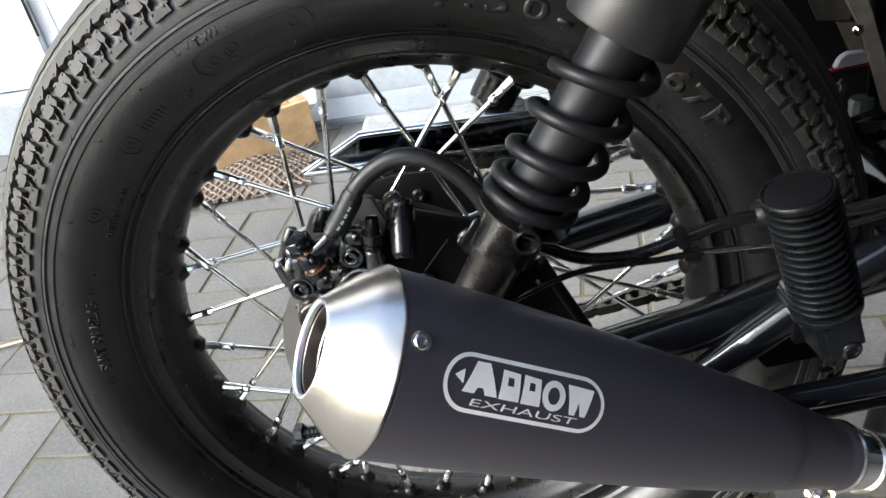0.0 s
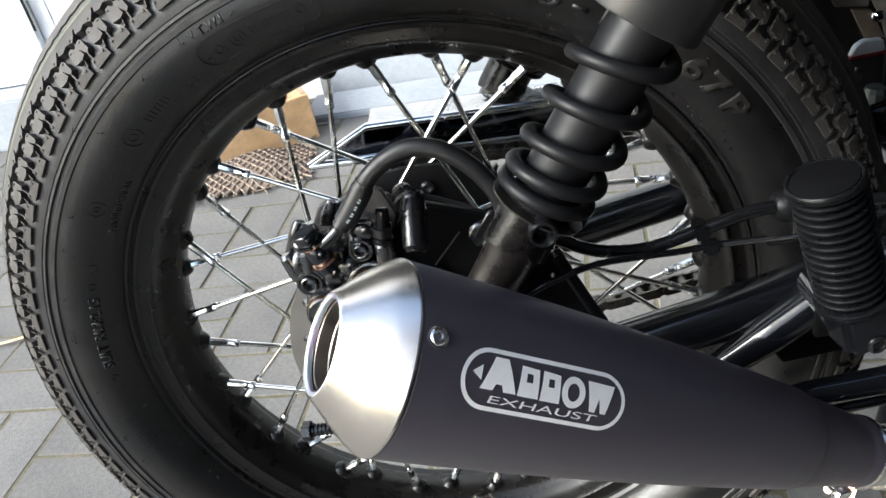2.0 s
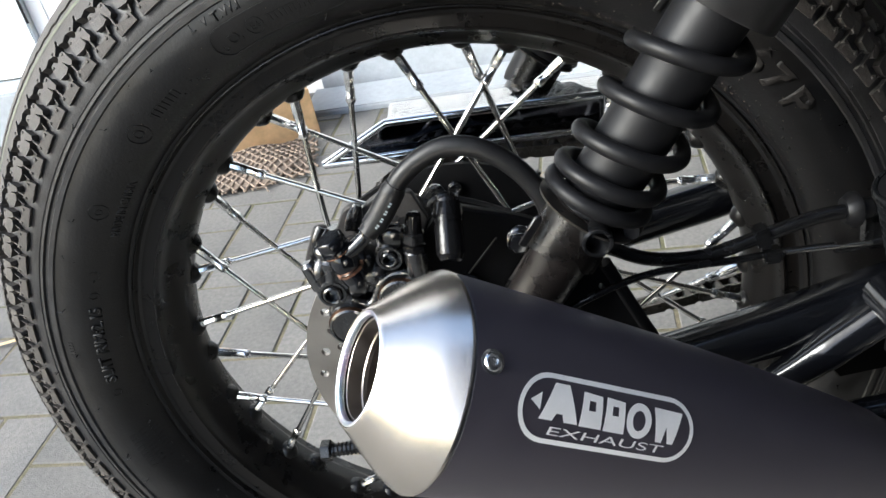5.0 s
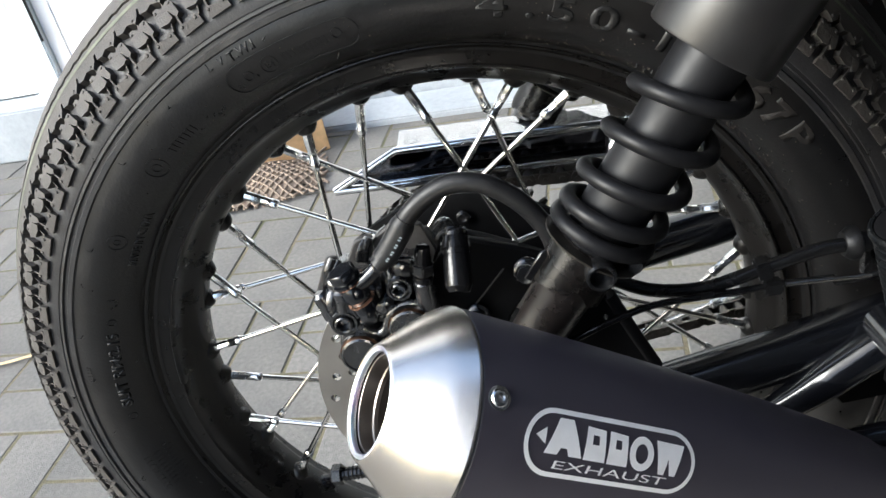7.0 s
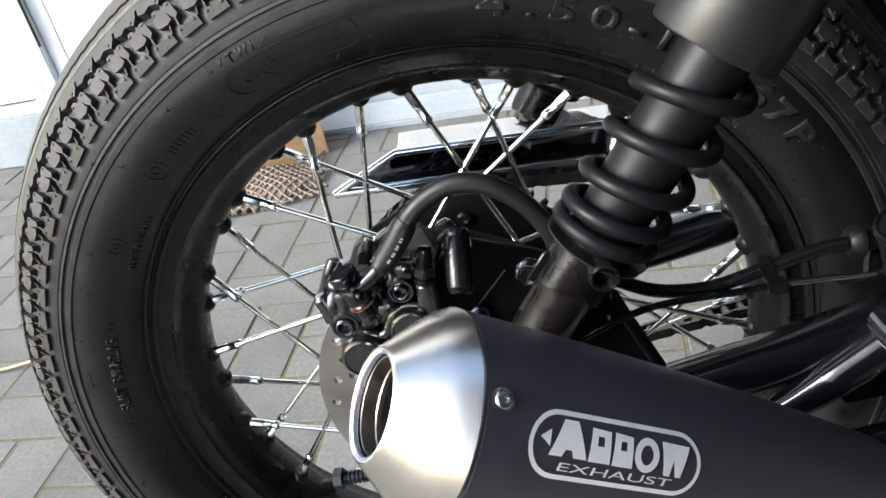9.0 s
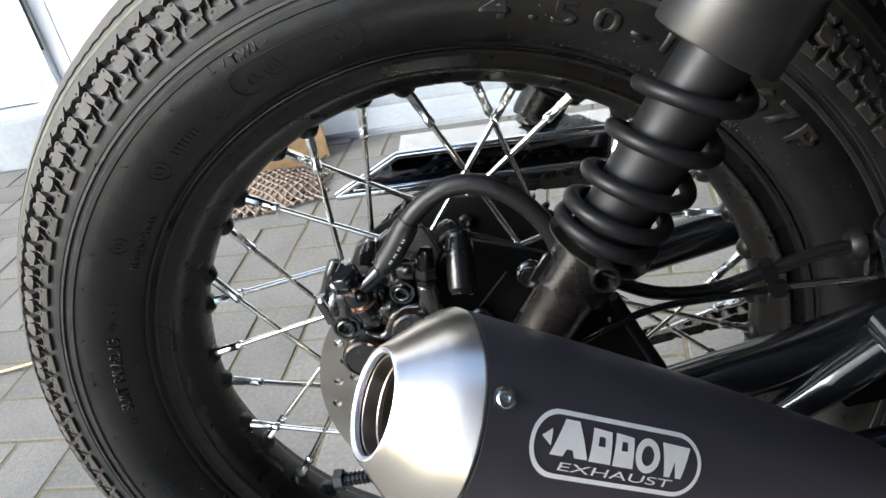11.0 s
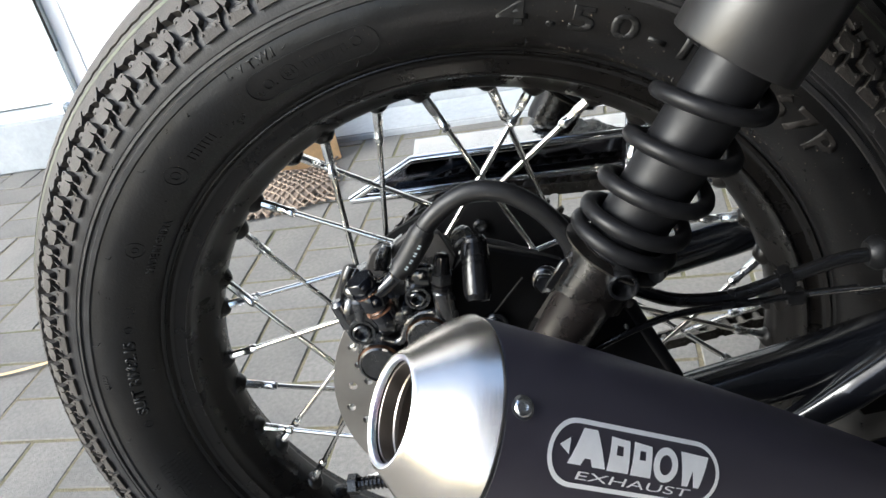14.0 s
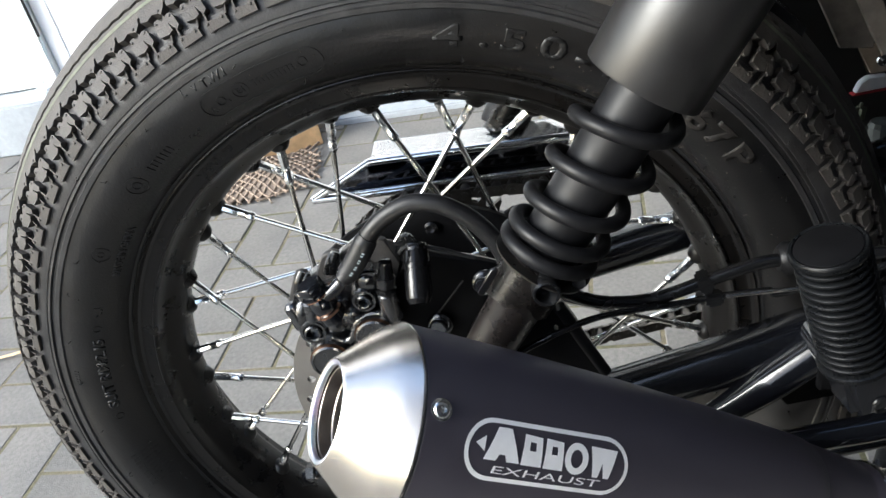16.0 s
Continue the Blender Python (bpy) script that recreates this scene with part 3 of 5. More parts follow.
def flat(outline, hole=None, cuts=10):
    bm = bmesh.new()
    edges = []
    for ring in [outline] + ([hole] if hole else []):
        vs = [bm.verts.new((x, y, 0)) for x, y in ring]
        edges += [bm.edges.new((vs[k], vs[(k + 1) % len(vs)])) for k in range(len(vs))]
    bmesh.ops.triangle_fill(bm, edges=edges, use_beauty=True)
    ys = [p[1] for p in outline]
    xs = [p[0] for p in outline]
    for k in range(1, cuts):
        yy = min(ys) + (max(ys) - min(ys)) * k / cuts
        bmesh.ops.bisect_plane(bm, geom=list(bm.verts) + list(bm.edges) + list(bm.faces), plane_co=(0, yy, 0), plane_no=(0, 1, 0))
        xx = min(xs) + (max(xs) - min(xs)) * k / cuts
        bmesh.ops.bisect_plane(bm, geom=list(bm.verts) + list(bm.edges) + list(bm.faces), plane_co=(xx, 0, 0), plane_no=(1, 0, 0))
    return bm


def stadium(w, h, n=16):
    r = h / 2
    return [(w / 2 - r + r * math.cos(a), r * math.sin(a)) for a in [-math.pi / 2 + math.pi * k / n for k in range(n + 1)]] + [(-w / 2 + r + r * math.cos(a), r * math.sin(a)) for a in [math.pi / 2 + math.pi * k / n for k in range(n + 1)]]


badge_frame = flat(stadium(BW, BH), stadium(BW - 0.0042, BH - 0.0042), 16)
on_skin(badge_frame, BS, BA_, BT)
badge = part("badge", badge_frame, SILVER, silencer, "silver printed rounded badge outline")
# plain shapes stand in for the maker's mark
def oval(cx, cy, rx, ry, n=28):
    return [(cx + rx * math.cos(2 * math.pi * k / n), cy + ry * math.sin(2 * math.pi * k / n)) for k in range(n)]


marks = [([(-0.0355, -0.0045), (-0.0290, -0.0045), (-0.0275, -0.0015), (-0.0245, -0.0015), (-0.0232, -0.0045), (-0.0165, -0.0045), (-0.0225, 0.0105), (-0.0295, 0.0105)], None),
         ([(-0.0158, -0.0048), (-0.0045, -0.0048), (-0.0055, 0.0085), (-0.0152, 0.0092)], [(-0.0120, 0.0020), (-0.0085, 0.0020), (-0.0088, 0.0058), (-0.0120, 0.0060)]),
         ([(-0.0035, -0.0050), (0.0075, -0.0050), (0.0065, 0.0080), (-0.0032, 0.0088)], [(0.0002, 0.0018), (0.0035, 0.0018), (0.0032, 0.0055), (0.0002, 0.0056)]),
         (oval(0.0147, 0.0016, 0.0068, 0.0074), oval(0.0147, 0.0016, 0.0034, 0.0042)),
         ([(0.0225, 0.0085), (0.0252, -0.0058), (0.0285, -0.0058), (0.0300, 0.0010), (0.0318, -0.0058), (0.0350, -0.0058), (0.0385, 0.0080)], None),
         ([(-0.0405, 0.0025), (-0.0355, 0.0060), (-0.0355, -0.0010)], None)]
for outer, inner in marks:
    b = flat(outer, inner, 6)
    on_skin(b, BS, BA_, BT)
    part("badge_shape", b, SILVER, badge)
wordc = bpy.data.curves.new("words", "FONT")
wordc.body = "EXHAUST"
wordc.size = 0.0050
wordc.align_x, wordc.align_y = "CENTER", "CENTER"
wordc.offset = 0.0
wordob = new("words", wordc)
wordm = bpy.data.meshes.new_from_object(wordob.evaluated_get(bpy.context.evaluated_depsgraph_get()))
wordb = bmesh.new()
wordb.from_mesh(wordm)
bpy.data.objects.remove(wordob)
bpy.data.meshes.remove(wordm)
wide_ = max(v.co.x for v in wordb.verts) - min(v.co.x for v in wordb.verts)
for v in wordb.verts:
    v.co.x = v.co.x * 0.060 / wide_ + 0.25 * v.co.y
    v.co.y -= 0.0088
on_skin(wordb, BS, BA_, BT)
part("badge_word", wordb, SILVER, badge, "small printed word in wide capitals")

# ---- shock absorber, and its twin on the far side ----
shock_u = Vector((0.090, 0.0, 0.1265)).normalized()


def build_shock(side):
    S = Vector((0.0877, 0.130 * side, 0.1440))
    out = Vector((0, side, 0))
    sh = tagged(new("shock_absorber"), "matt black coil-over shock absorber")
    sh.parent = bike
    u = shock_u
    part("lower_tube", turned(S + Vector((0.0008, 0, 0)), u, [(-0.100, 0.0), (-0.100, 0.0138), (-0.072, 0.0144), (-0.008, 0.0166), (-0.004, 0.0195), (-0.004, 0.0)], 48), LOWTUBE, sh)
    part("damper_tube", turned(S, u, [(-0.004, 0.0), (-0.004, 0.0175), (0.004, 0.0177), (0.13, 0.0177), (0.13, 0.0)], 48), SATIN, sh)
    part("spring_seat", turned(S, u, [(-0.0062, 0.0168), (-0.0066, 0.0225), (-0.0061, 0.0266), (-0.0049, 0.0270), (-0.0045, 0.0168)], 48), CHAINST, sh, "bare metal spring seat ring")
    # coil: close turns at the seat, then an open pitch; it rises on the outside from rear to front
    f = aim(S, u)
    ex = Vector((u.z, 0, -u.x))
    pts = []
    for k in range(-24, 213):
        t = k / 40
        a = math.pi - 2 * math.pi * t
        hgt = float(np.interp(t, (-0.6, 0.0, 1.0, 2.0, 3.0, 4.0, 5.3), (-0.0010, 0.0030, 0.0127, 0.0300, 0.0540, 0.0780, 0.1180)))
        pts.append(S + ex * (0.0242 * math.cos(a)) + out * (0.0242 * math.sin(a)) + u * hgt)
    part("coil_spring", sweep(pts, 0.0041, 14), SATIN, sh, "black coil spring")
    part("top_cover", turned(S + Vector((-0.0024, 0, 0.0017)), u, [(0.150, 0.0284), (0.1068, 0.0287), (0.1058, 0.0292), (0.1059, 0.0304), (0.1069, 0.0309), (0.190, 0.0316), (0.195, 0.0300), (0.195, 0.0)], 64), COVER, sh, "smooth black spring cover")
    # mounting eye, scalloped collar and pin
    e = Vector((0.0853, 0.130 * side, 0.1355))
    part("lower_eye", turned(e - out * 0.012, out, [(0, 0.0), (0, 0.0092), (0.024, 0.0088), (0.025, 0.0080), (0.025, 0.0)], 32), SATIN, sh)
    part("mount_pin", turned(e + out * 0.010, out, [(0, 0.0), (0, 0.0078), (0.0162, 0.0078), (0.0172, 0.0074), (0.0176, 0.0066), (0.0172, 0.0056), (0.0120, 0.0052), (0.0120, 0.0)], 40), PLASTIC, sh, "black mounting bolt sleeve")
    coll = bmesh.new()
    ring = []
    n = 72
    for k in range(n):
        a = 2 * math.pi * k / n
        low = -0.0300 - 0.0035 * math.cos(3 * a) - 0.0015 * math.cos(7 * a)
        ring.append([coll.verts.new(f @ Vector((0.0196 * math.cos(a), 0.0196 * math.sin(a), z))) for z in (-0.0065, low)])
    for k in range(n):
        a, b = ring[k], ring[(k + 1) % n]
        coll.faces.new((a[0], a[1], b[1], b[0]))
    bmesh.ops.solidify(coll, geom=list(coll.faces), thickness=0.0022)
    part("mount_collar", coll, COLLAR, sh, "satin collar with a scalloped edge")
    return sh


build_shock(-1)
build_shock(1)

# ---- swingarm, brackets and tubes ----
swing = tagged(new("swingarm"), "gloss black tubular swingarm")
swing.parent = bike
for sd in (-1, 1):
    part("swingarm_tube", sweep([(-0.055, 0.088 * sd, -0.038), (0.10, 0.087 * sd, -0.006), (0.194, 0.085 * sd, 0.0135), (0.244, 0.084 * sd, 0.026), (0.36, 0.083 * sd, 0.052), (0.47, 0.083 * sd, 0.075)], lambda t: 0.0172, 32), GLOSS, swing)
    part("axle_plate", block((0.075, 0.006, 0.040), pose(-0.045, 0.088 * sd, -0.030, 0, 8, 0), 0.003), GLOSS, swing)
    part("adjuster_bolt", hexa((-0.095, 0.100 * sd, -0.0265), (-1, 0.05, 0.02), 0.0075, 0.007, rod((-0.095, 0.100 * sd, -0.0265), (-0.045, 0.098 * sd, -0.0270), 0.0042, 16)), PLASTIC, swing, "black chain adjuster bolt", smooth=False)
    thread = bmesh.new()
    for k in range(16):
        lathe([(0, 0.0042), (0.0007, 0.0049), (0.0014, 0.0042)], 14, "X", bm=thread, m=Matrix.Translation((-0.094 + 0.0028 * k, 0.0998 * sd, -0.0266)))
    part("adjuster_thread", thread, PLASTIC, swing)
part("axle_nut", hexa((0.030, -0.205, -0.002), (0.0, -1, 0.25), 0.0075, 0.007), BRUSHED, swing, "zinc hexagon nut")
part("swingarm_bridge", rod((0.345, -0.083, 0.05), (0.345, 0.083, 0.05), 0.016, 24), GLOSS, swing)
weldb = bmesh.new()
for k in range(7):
    bmesh.ops.create_icosphere(weldb, subdivisions=2, radius=0.0032 + 0.0012 * random.random(), matrix=Matrix.Translation((0.238 + 0.0022 * k, -0.090 + 0.0006 * k, 0.0395 - 0.0016 * abs(k - 3))))
part("weld_seam", weldb, GLOSS, swing, "lumpy weld seam")

stay = part("frame_stay", sweep(spline([(0.165, -0.106, -0.022), (0.196, -0.106, -0.0045), (0.226, -0.105, 0.016), (0.256, -0.104, 0.036), (0.30, -0.103, 0.061), (0.42, -0.100, 0.115)], 8), lambda t: 0.0075 + 0.0048 * min(1, t * 3), 24), GLOSS, bike, "gloss black frame stay")
part("gusset", slab([(0.225, -0.020), (0.262, 0.006), (0.290, 0.020), (0.288, -0.030), (0.235, -0.036)], 0.004, Matrix(((1, 0, 0, 0), (0, 0, -1, -0.078), (0, 1, 0, 0), (0, 0, 0, 1))), 0.001), DEEP, bike, "black frame gusset plate")
part("lower_rail", sweep(spline([(0.175, -0.104, -0.056), (0.235, -0.104, -0.0475), (0.308, -0.104, -0.040), (0.45, -0.10, -0.022)], 6), 0.0092, 24), GLOSS, bike, "gloss black lower rail")
part("stand_spring_rod", sweep(spline([(0.20, -0.085, -0.090), (0.26, -0.085, -0.082), (0.33, -0.085, -0.074), (0.42, -0.085, -0.082)], 6), 0.0052, 16), GLOSS, bike)

# foot peg folded up, ribbed rubber
peg = tagged(new("foot_peg"), "folded foot peg with ribbed black rubber")
peg.parent = bike
pb, pt = Vector((0.2348, -0.1783, 0.0830)), Vector((0.2168, -0.181, 0.1575))
pu = (pt - pb).normalized()
plen = (pt - pb).length
rib = [(0.0, 0.0), (0.0, 0.0195), (0.0010, 0.0206), (0.0034, 0.0206), (0.0042, 0.0190)]
n_r = 14
w_ = (plen - 0.0108) / n_r
for k in range(n_r):
    z0 = 0.0044 + w_ * k
    rib += [(z0, 0.0128), (z0 + w_ * 0.46, 0.0128), (z0 + w_ * 0.48, 0.0182), (z0 + w_ * 0.55, 0.0190), (z0 + w_ * 0.68, 0.0194), (z0 + w_ * 0.84, 0.0192), (z0 + w_ * 0.96, 0.0184), (z0 + w_ * 0.99, 0.0172)]
rib += [(plen - 0.0064, 0.0128), (plen - 0.0050, 0.0128), (plen - 0.0049, 0.0190), (plen - 0.0042, 0.0202), (plen - 0.0026, 0.0208), (plen - 0.0010, 0.0204), (plen - 0.0002, 0.0194), (plen - 0.0006, 0.0182), (plen - 0.0016, 0.0178), (plen - 0.0016, 0.0)]
rib = [(z, r * 0.88) for z, r in rib]
part("peg_rubber", turned(pb, pu, rib, 56), PEGRUB, peg, "ribbed black rubber")
part("end_disc", turned(pb, pu, [(plen - 0.0018, 0.0), (plen - 0.0018, 0.0155), (plen - 0.0006, 0.0153), (plen - 0.0003, 0.0146), (plen - 0.0003, 0.0)], 48), DEEP, peg, "matt black end disc")
ridge = bmesh.new()
sd_ = pu.cross(Vector((0.35, -1, 0.2))).normalized()
fr_ = sd_.cross(pu).normalized()
for k in range(n_r):
    z0 = 0.0044 + w_ * (k + 0.72)
    ang = radians(52)
    dirv = (fr_ * math.cos(ang) + sd_ * math.sin(ang)).normalized()
    block((0.0020, 0.0035, w_ * 1.1), aim(pb + pu * z0 + dirv * 0.0164, pu), 0.0003, ridge, 1)
part("rubber_seam", ridge, PEGRUB, peg)
part("peg_hinge", block((0.026, 0.024, 0.030), Matrix.Translation(pb - pu * 0.014) @ aim((0, 0, 0), pu), 0.004), GLOSS, peg)
part("peg_bracket", slab([(-0.010, -0.018), (0.022, -0.018), (0.026, 0.006), (0.012, 0.020), (-0.008, 0.014)], 0.006, Matrix(((1, 0, 0, 0.240), (0, 0, -1, -0.140), (0, 1, 0, 0.052), (0, 0, 0, 1))), 0.0015), DEEP, peg)
part("peg_arm", sweep([(0.245, -0.105, 0.045), (0.243, -0.145, 0.050), (0.240, -0.172, 0.060)], 0.011, 20), GLOSS, peg)
part("peg_bolt", turned(pb - pu * 0.022 + Vector((0.004, -0.010, 0)), (0.2, -1, -0.1), [(0, 0), (0, 0.0058), (0.003, 0.0056), (0.004, 0.0046), (0.0034, 0.0034), (0.002, 0.0030), (0.002, 0.0)], 24), PLASTIC, peg)

# ---- chain drive ----
ZT = 45
PITCH = 0.0127
RP = PITCH / (2 * math.sin(math.pi / ZT))
outl = []
for k in range(ZT):
    for da, r in ((-0.30, RP - 0.0045), (-0.16, RP + 0.001), (-0.07, RP + 0.0050), (0.07, RP + 0.0050), (0.16, RP + 0.001), (0.30, RP - 0.0045)):
        a = 2 * math.pi * (k + 0.5 + da) / ZT
        outl.append((r * math.cos(a), r * math.sin(a)))
SPM = Matrix(((1, 0, 0, 0), (0, 0, -1, 0.0775), (0, 1, 0, 0), (0, 0, 0, 1)))
sprocket = part("sprocket", slab(outl, 0.005, SPM), CHAINST, bike, "toothed steel rear sprocket", smooth=False)
part("sprocket_cover", lathe([(0.058, 0.0), (0.058, 0.070), (0.060, 0.078), (0.066, 0.081), (0.070, 0.081), (0.070, 0.0)], 64), GLOSS, sprocket)
chain = tagged(new("drive_chain"), "dark oiled roller chain")
chain.parent = bike
# path: round the back of the sprocket, both runs going ahead
path = []
FC, FR = Vector((0.56, 0.0, 0.020)), 0.030
dist = FC.length
base_a = math.atan2(FC.z, FC.x)
tan_a = math.acos((RP - FR) / dist)
up_a, lo_a = base_a + tan_a, base_a - tan_a
top0 = arc_place(up_a, 0, RP)
top1 = FC + arc_place(up_a, 0, FR)
low0 = arc_place(lo_a, 0, RP)
low1 = FC + arc_place(lo_a, 0, FR)
nrun = int((top1 - top0).length / PITCH)
for k in range(nrun, 0, -1):
    path.append(top0 + (top1 - top0).normalized() * PITCH * k)
na = int(round((2 * math.pi - (up_a - lo_a)) / (2 * math.pi / ZT)))
for k in range(na + 1):
    path.append(arc_place(up_a + (2 * math.pi - (up_a - lo_a)) * k / na, 0, RP))
for k in range(1, nrun):
    q = low0 + (low1 - low0).normalized() * PITCH * k
    path.append(q - Vector((0, 0, 0.003 * math.sin(math.pi * k / nrun))))


def link_mesh(wide):
    bm = bmesh.new()
    out = []
    for k in range(24):
        a = 2 * math.pi * k / 24
        x = (PITCH / 2) * (1 if math.cos(a) > 0 else -1)
        out.append((x + 0.0056 * math.cos(a), 0.0056 * math.sin(a) * (0.80 if abs(math.cos(a)) < 0.45 else 1)))
    for sy in (-1, 1):
        slab(out, 0.0014, Matrix(((1, 0, 0, 0), (0, 0, -1, sy * wide + 0.0007), (0, 1, 0, 0), (0, 0, 0, 1))), 0.0, bm)
    for sx in (-1, 1):
        rod((sx * PITCH / 2, -wide - 0.0018, 0), (sx * PITCH / 2, wide + 0.0018, 0), 0.0022, 10, bm=bm)
        rod((sx * PITCH / 2, -wide + 0.001, 0), (sx * PITCH / 2, wide - 0.001, 0), 0.0040, 12, bm=bm)
    return bm


links = []
for wide in (0.0052, 0.0070):
    o = part("chain_link", link_mesh(wide), CHAINST, chain)
    links.append(o)
for k in range(len(path) - 1):
    a, b = path[k], path[k + 1]
    mid = (a + b) / 2 + Vector((0, 0.0750, 0))
    d = b - a
    mtx = Matrix.Translation(mid) @ Matrix.Rotation(-math.atan2(d.z, d.x), 4, "Y")
    if k < 2:
        links[k].matrix_basis = mtx
    else:
        o = new("chain_link", links[k % 2].data)
        o.parent = chain
        o.matrix_basis = mtx

# chrome chain guard: rails, panel and top flange
guard = tagged(new("chain_guard"), "chromed chain guard with dark side panel")
guard.parent = bike
gy = 0.090
TOP = [(-0.0970, 0.0945), (-0.0420, 0.1205), (0.118, 0.1140), (0.150, 0.1125)]
LOW = [(-0.0970, 0.0945), (0.118, 0.0845), (0.150, 0.0825)]


def rail(pts, r=0.0026, y=gy):
    return sweep([(x, y, z) for x, z in pts], r, 12, squash=1.25)


part("guard_rail", rail(TOP), CHROME, guard)
part("guard_rail", rail(LOW, 0.0030), CHROME, guard)
part("guard_rail", rail([(-0.060, 0.0960), (-0.015, 0.0945), (0.118, 0.0890)], 0.0016, gy - 0.002), CHROME, guard)
part("guard_panel", slab([(-0.085, 0.0950), (-0.043, 0.1175), (0.150, 0.1105), (0.150, 0.0845)], 0.0012, Matrix(((1, 0, 0, 0), (0, 0, -1, gy + 0.006), (0, 1, 0, 0), (0, 0, 0, 1))), 0.0), DARKCHROME, guard, "dark mirror-like side panel")
fl = bmesh.new()
for (x0, x1) in ((-0.0400, 0.1500),):
    n = 16
    rows_ = []
    for k in range(n + 1):
        x = x0 + (x1 - x0) * k / n
        z = 0.1220 - (x - x0) * 0.042
        rows_.append([fl.verts.new((x, gy + yy, z + zz)) for yy, zz in ((0.0, 0.0), (0.003, 0.0012), (0.030, 0.0030), (0.036, 0.0015), (0.037, -0.024))])
    for a, b in zip(rows_, rows_[1:]):
        for k in range(4):
            fl.faces.new((a[k], b[k], b[k + 1], a[k + 1]))
bmesh.ops.solidify(fl, geom=list(fl.faces), thickness=0.0012)
part("guard_top", fl, CHROME, guard, "chromed top flange")
part("guard_end", rod((0.128, gy - 0.003, 0.128), (0.124, gy - 0.003, 0.082), 0.0042, 14), CHROME, guard)
part("guard_bolt", turned((0.140, gy + 0.012, 0.119), (0, -0.3, 1), [(0, 0), (0, 0.006), (0.004, 0.006), (0.007, 0.003), (0.007, 0)], 16), CHROME, guard)

# ---- brake caliper, bracket and hose ----
cal = tagged(new("brake_caliper"), "gloss black two-piston brake caliper")
cal.parent = bike
XZ = Matrix(((1, 0, 0, 0), (0, 0, -1, 0), (0, 1, 0, 0), (0, 0, 0, 1)))


def plate(outline, y_far, thick, bevel=0.001, seg=1):
    """Plate in the wheel's plane from y_far towards the near side."""
    return slab(outline, thick, Matrix.Translation((0, y_far, 0)) @ XZ, bevel, seg=seg)


# cast body, straddling the disc: near half, bridge and far half
part("caliper_body", plate([(-0.0749, 0.1168), (-0.0756, 0.1028), (-0.0719, 0.0918), (-0.0659, 0.0788), (-0.0584, 0.0728), (-0.0464, 0.0788), (-0.0364, 0.0808), (-0.0264, 0.0788), (-0.0144, 0.0848), (-0.0099, 0.0948), (-0.0089, 0.1108), (-0.0114, 0.1258), (-0.0169, 0.1318), (-0.0264, 0.1308), (-0.0404, 0.1258), (-0.0504, 0.1238), (-0.0644, 0.1218)], -0.064, 0.034, 0.0050, 4), CASTING, cal)
part("caliper_inner", plate([(-0.0794, 0.1039), (-0.0804, 0.0849), (-0.0709, 0.0649), (-0.0513, 0.0649), (-0.0194, 0.0709), (-0.0114, 0.0849), (-0.0094, 0.1149), (-0.0219, 0.1249), (-0.0454, 0.1159), (-0.0694, 0.1109)], -0.058, 0.008, 0.002, 2), DEEP, cal)
part("caliper_bridge", block((0.040, 0.070, 0.012), Matrix.Translation((-0.052, -0.050, 0.100)) @ pose(0, 0, 0, 0, -31, 0), 0.004, seg=3), CASTING, cal)
part("caliper_back", plate([(-0.0786, 0.0888), (-0.0786, 0.0708), (-0.0586, 0.0558), (-0.0226, 0.0618), (-0.0181, 0.0878), (-0.0251, 0.1058), (-0.0586, 0.1008)], -0.030, 0.014, 0.004, 2), CASTING, cal)
# raised ribs and lobes of the casting
part("caliper_rib", rod((-0.0728, -0.1000, 0.1172), (-0.0670, -0.1010, 0.0991), 0.0048, 18, r2=0.0060, bevel=0.002), CASTING, cal)
part("caliper_rib", rod((-0.0585, -0.1000, 0.1180), (-0.0601, -0.1020, 0.1022), 0.0066, 18, r2=0.0052, bevel=0.002), CASTING, cal)
part("caliper_rib", rod((-0.0239, -0.0980, 0.1278), (-0.0250, -0.1000, 0.1165), 0.0060, 18, r2=0.0072, bevel=0.002), CASTING, cal)
part("caliper_shoulder", plate([(-0.0289, 0.1220), (-0.0279, 0.1320), (-0.0214, 0.1355), (-0.0139, 0.1355), (-0.0121, 0.1320), (-0.0154, 0.1230), (-0.0194, 0.1200)], -0.094, 0.011, 0.0036, 4), CASTING, cal)
part("caliper_shoulder", plate([(-0.0629, 0.1030), (-0.0649, 0.1120), (-0.0599, 0.1210), (-0.0549, 0.1180), (-0.0519, 0.1090), (-0.0489, 0.0990), (-0.0529, 0.0960), (-0.0589, 0.0990)], -0.094, 0.012, 0.0040, 4), CASTING, cal)
for c_, sc_ in (((-0.0205, -0.1000, 0.1270), (0.0095, 0.0070, 0.0085)), ((-0.0667, -0.0990, 0.1089), (0.0060, 0.0070, 0.0120)), ((-0.0475, -0.1000, 0.0985), (0.0080, 0.0065, 0.0095)), ((-0.0355, -0.1000, 0.1030), (0.0075, 0.0065, 0.0085)), ((-0.0594, -0.0980, 0.1203), (0.0085, 0.0070, 0.0060))):
    lump = bmesh.new()
    bmesh.ops.create_icosphere(lump, subdivisions=3, radius=1.0)
    lump.transform(Matrix.Translation(c_) @ pose(0, 0, 0, 0, 24, 0) @ Matrix.Diagonal((*sc_, 1)))
    part("caliper_swell", lump, CASTING, cal)
